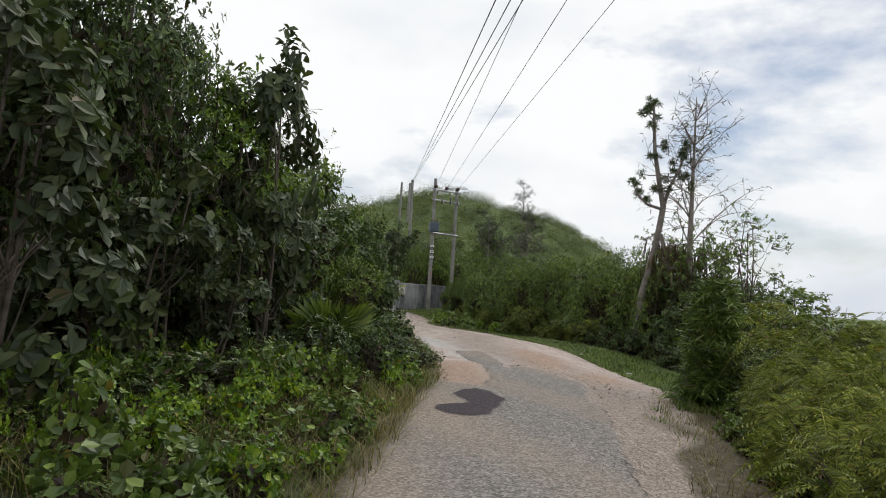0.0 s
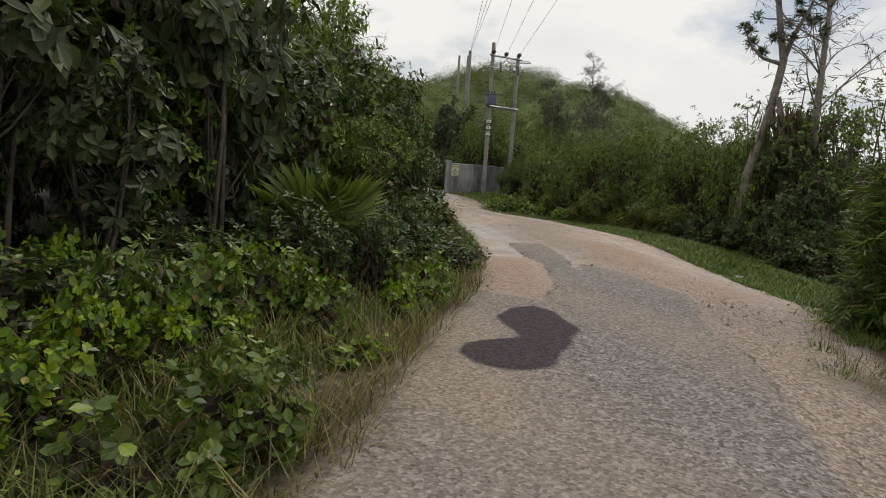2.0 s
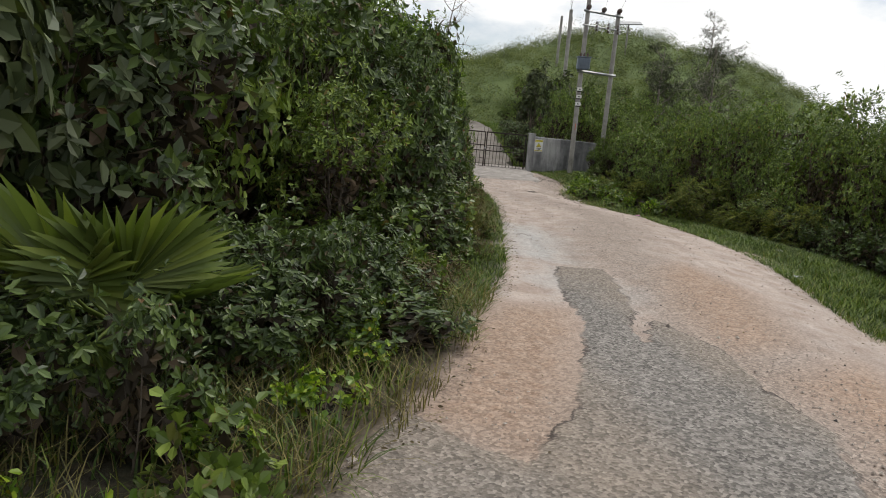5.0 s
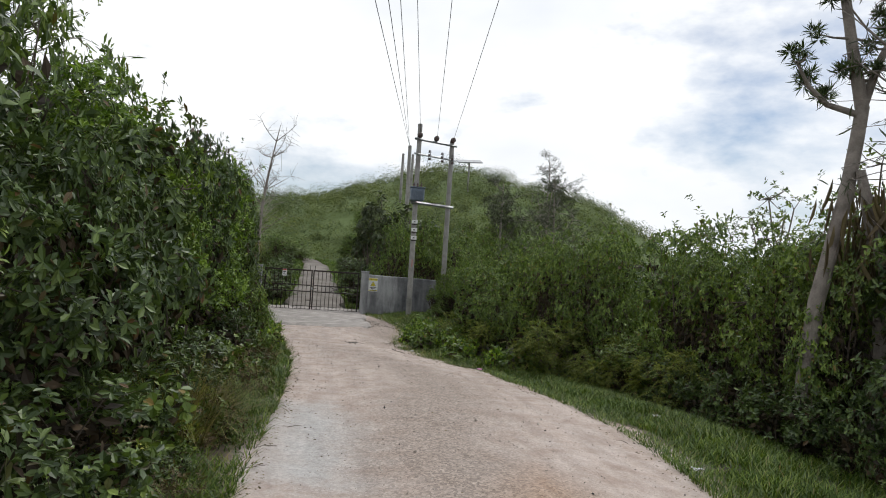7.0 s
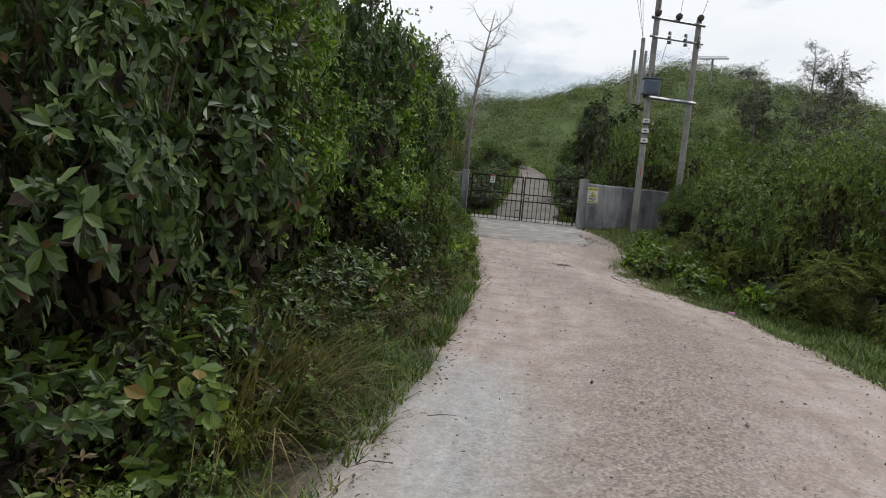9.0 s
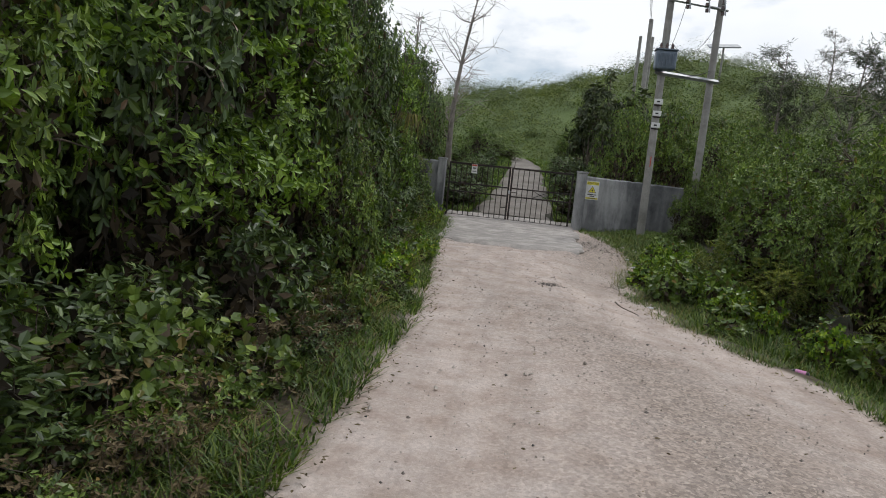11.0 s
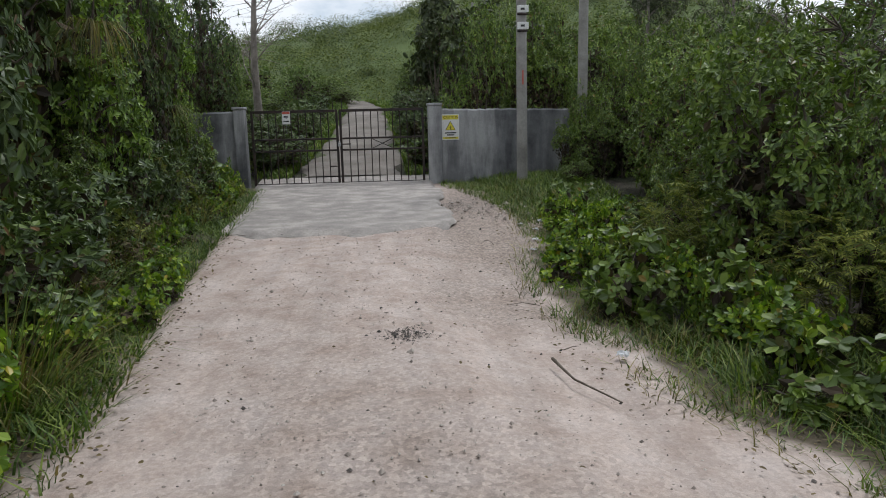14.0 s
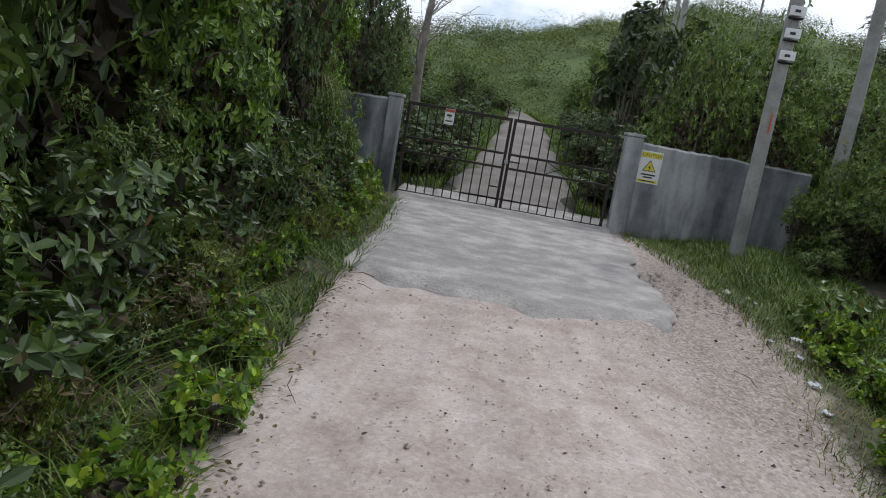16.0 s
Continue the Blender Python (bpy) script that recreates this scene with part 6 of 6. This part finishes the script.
def stones(name, n, where, size, mat, label, seed):
    """Small angular stones lying on the road."""
    rng = np.random.default_rng(seed)
    x, y = where(rng, n)
    z = road_z(y) - side_fall(x, y) + 0.004
    s = size * np.exp(rng.normal(0, 0.45, n))
    base = np.array([(1, 0, 0), (0, 1, 0), (-1, 0, 0), (0, -1, 0), (0, 0, 0.8), (0, 0, -0.5)])
    v = np.stack([x, y, z], 1)[:, None] + s[:, None, None] * base[None] * rng.uniform(0.6, 1.3, (n, 6, 1))
    f = np.array([(0, 1, 4), (1, 2, 4), (2, 3, 4), (3, 0, 4), (1, 0, 5), (2, 1, 5), (3, 2, 5), (0, 3, 5)])
    return tagged(new(name, raw_mesh(name, v.reshape(-1, 3), (f[None] + 6 * np.arange(n)[:, None, None]).reshape(-1, 3), mat)), label, "gravel", kind="stuff")


def across(y0, y1, centre, sd):
    def where(rng, n):
        y = rng.uniform(y0, y1, n)
        u = np.clip(rng.normal(centre, sd, n), 0.0, 1.0)
        return left_edge(y) + (right_edge(y) - left_edge(y)) * u, y
    return where


def spot(x, y, r):
    def where(rng, n):
        return x + rng.normal(0, r, n), y + rng.normal(0, r, n)
    return where


def stone_mat(name, dark, light):
    m, n, l, b = material(name)
    geo = n.new("ShaderNodeNewGeometry")
    l.new(ramp(n, l, geo.outputs["Random Per Island"], [(0.0, dark), (1.0, light)]), b.inputs["Base Color"])
    b.inputs["Roughness"].default_value = 0.9
    return m


GRIT = stone_mat("road_grit", (0.24, 0.2, 0.17), (0.5, 0.45, 0.4))
GRIT_DARK = stone_mat("dark_grit", (0.03, 0.03, 0.03), (0.2, 0.17, 0.15))
stones("gravel", 9000, across(-5, 6, 0.5, 0.35), 0.0055, GRIT, "loose chippings on the worn seal", 1)
stones("gravel", 9000, across(5, 25, 0.5, 0.28), 0.005, GRIT, "loose gravel on the sandy lane", 2)
stones("gravel", 700, across(5, 29, 0.5, 0.4), 0.0065, GRIT_DARK, "dark bits and pebbles on the sandy lane", 3)
stones("cinders", 420, spot(1.01, 20.28, 0.075), 0.0042, GRIT_DARK, "black cinders of a small burnt spot", 4)
stones("rubble", 220, spot(2.0, 26.2, 0.5), 0.017, GRIT, "pale rubble at the edge of the slab", 5)
stones("rubble", 200, spot(1.6, 4.0, 0.45), 0.012, GRIT, "pale rubble at the edge of the lane", 6)


def leaf_litter():
    rng = np.random.default_rng(15)
    n = 3600
    y = rng.uniform(4, 29, n)
    left = rng.uniform(size=n) < 0.7
    o = rng.exponential(0.35, n) - 0.25
    o = np.where(rng.uniform(size=n) < 0.07, -rng.uniform(0, 3.0, n), o)
    x = np.where(left, left_edge(y) - o, right_edge(y) + o)
    z = np.maximum(land(x, y), road_z(y) - side_fall(x, y)) + 0.015 + np.clip(o, 0, 1) * 0.02
    d = rng.normal(size=(n, 3)) * [1, 1, 0.15]
    nm = rng.normal(0, 0.35, (n, 3)) + [0, 0, 1]
    return raw_mesh("leaf_litter", *leaf_arrays(np.stack([x, y, z], 1), d, nm, rng.uniform(0.015, 0.038, n), 0.5), LEAF_DRY)


tagged(new("leaf_litter", leaf_litter()), "dry fallen leaves along the edges of the lane", "leaf litter", kind="stuff")


def stick(pts, r, label):
    p = np.array([(x, y, float(road_z(y) - side_fall(x, y)) + z) for x, y, z in pts])
    return tagged(new("stick", raw_mesh("stick", *tube_arrays(p, np.linspace(r, r * 0.4, len(p)), 6), BARK, True)), label, "stick", "fallen sticks")


stick([(1.84, 19.86, 0.025), (1.86, 19.7, 0.02), (1.88, 19.52, 0.022), (2.04, 19.22, 0.02)], 0.01, "bent brown stick lying on the sand")
for k in range(34):
    y = rnd.uniform(8, 28)
    s = rnd.random() < 0.65
    x = float(left_edge(y)) + rnd.uniform(-0.4, 0.35) if s else float(right_edge(y)) + rnd.uniform(-0.4, 0.4)
    a, L = rnd.uniform(0, 6.28), rnd.uniform(0.1, 0.3)
    stick([(x, y, 0.02), (x + L * 0.5 * math.cos(a), y + L * 0.5 * math.sin(a), 0.035), (x + L * math.cos(a + 0.2), y + L * math.sin(a + 0.2), 0.02)], 0.0035, "thin fallen twig at the edge of the lane")


def can(x, y):
    root = new("drink_can")
    z = float(land(x, y)) + 0.075
    m = pose(x, y, z, 0, 90, -35)
    prof = [(0.0, 0.022), (0.004, 0.026), (0.012, 0.032), (0.13, 0.032), (0.14, 0.026), (0.146, 0.022)]
    v, f = tube_arrays([(0, 0, h - 0.073) for h, r in prof], [r for h, r in prof], 16)
    me = raw_mesh("shell", v, f, BLACK, True)
    me.transform(m)
    part("shell", me, BLACK, root)
    v, f = tube_arrays([(0, 0, -0.045), (0, 0, 0.05)], [0.0328, 0.0328], 16)
    me = raw_mesh("print", v, f, PINK, True)
    me.transform(m)
    part("print", me, PINK, root, "pink printed sleeve")
    for s in (-0.072, 0.072):
        bm = bmesh.new()
        bmesh.ops.create_cone(bm, cap_ends=True, segments=16, radius1=0.0225, radius2=0.0225, depth=0.002)
        bmesh.ops.transform(bm, matrix=m @ Matrix.Translation((0, 0, s)), verts=bm.verts)
        part("end", bm, STEEL, root)
    tagged(root, "black and pink drinks can lying in the verge grass", "can")


can(3.33, 17.75)
for k, (x, y, s) in enumerate(((2.6, 24.0, 0.04), (2.75, 24.7, 0.035), (2.95, 25.3, 0.045), (2.45, 23.4, 0.03), (2.6, 25.0, 0.03), (2.3, 20.0, 0.035), (4.9, 13.6, 0.05), (3.9, 10.8, 0.045), (3.6, 7.6, 0.045), (-1.1, 1.2, 0.012))):
    rng = np.random.default_rng(300 + k)
    bm = bmesh.new()
    bmesh.ops.create_grid(bm, x_segments=6, y_segments=5, size=s)
    for v in bm.verts:
        v.co += Vector((rng.normal(0, s * 0.12), rng.normal(0, s * 0.12), rng.uniform(0, s * 0.7)))
    bmesh.ops.solidify(bm, geom=bm.faces[:], thickness=0.002)
    bmesh.ops.transform(bm, matrix=pose(x, y, max(land_at(x, y), float(road_z(y) - side_fall(x, y))) + 0.03, 0, 0, k * 50), verts=bm.verts)
    tagged(new("paper_litter", bm_mesh("paper_litter", bm, PAPER)), "crumpled white scrap of litter on the verge", "litter", "litter scraps")


def hilltop_panel():
    root = new("hilltop_panel")
    x, y = 12.9, 66.0
    z = land_at(x, y)
    part("post", raw_mesh("post", *tube_arrays([(x, y, z - 0.2), (x, y, z + 2.6)], [0.09, 0.07], 8), POLE_WOOD, True), POLE_WOOD, root)
    bm = box(bmesh.new(), -1.1, 1.1, -0.5, 0.5, -0.05, 0.05, 0.02)
    bmesh.ops.transform(bm, matrix=pose(x, y, z + 2.66, 20, -4, 0), verts=bm.verts)
    part("panel", bm, STEEL, root)
    tagged(root, "pale panel on a post at the hilltop", "panel")


hilltop_panel()
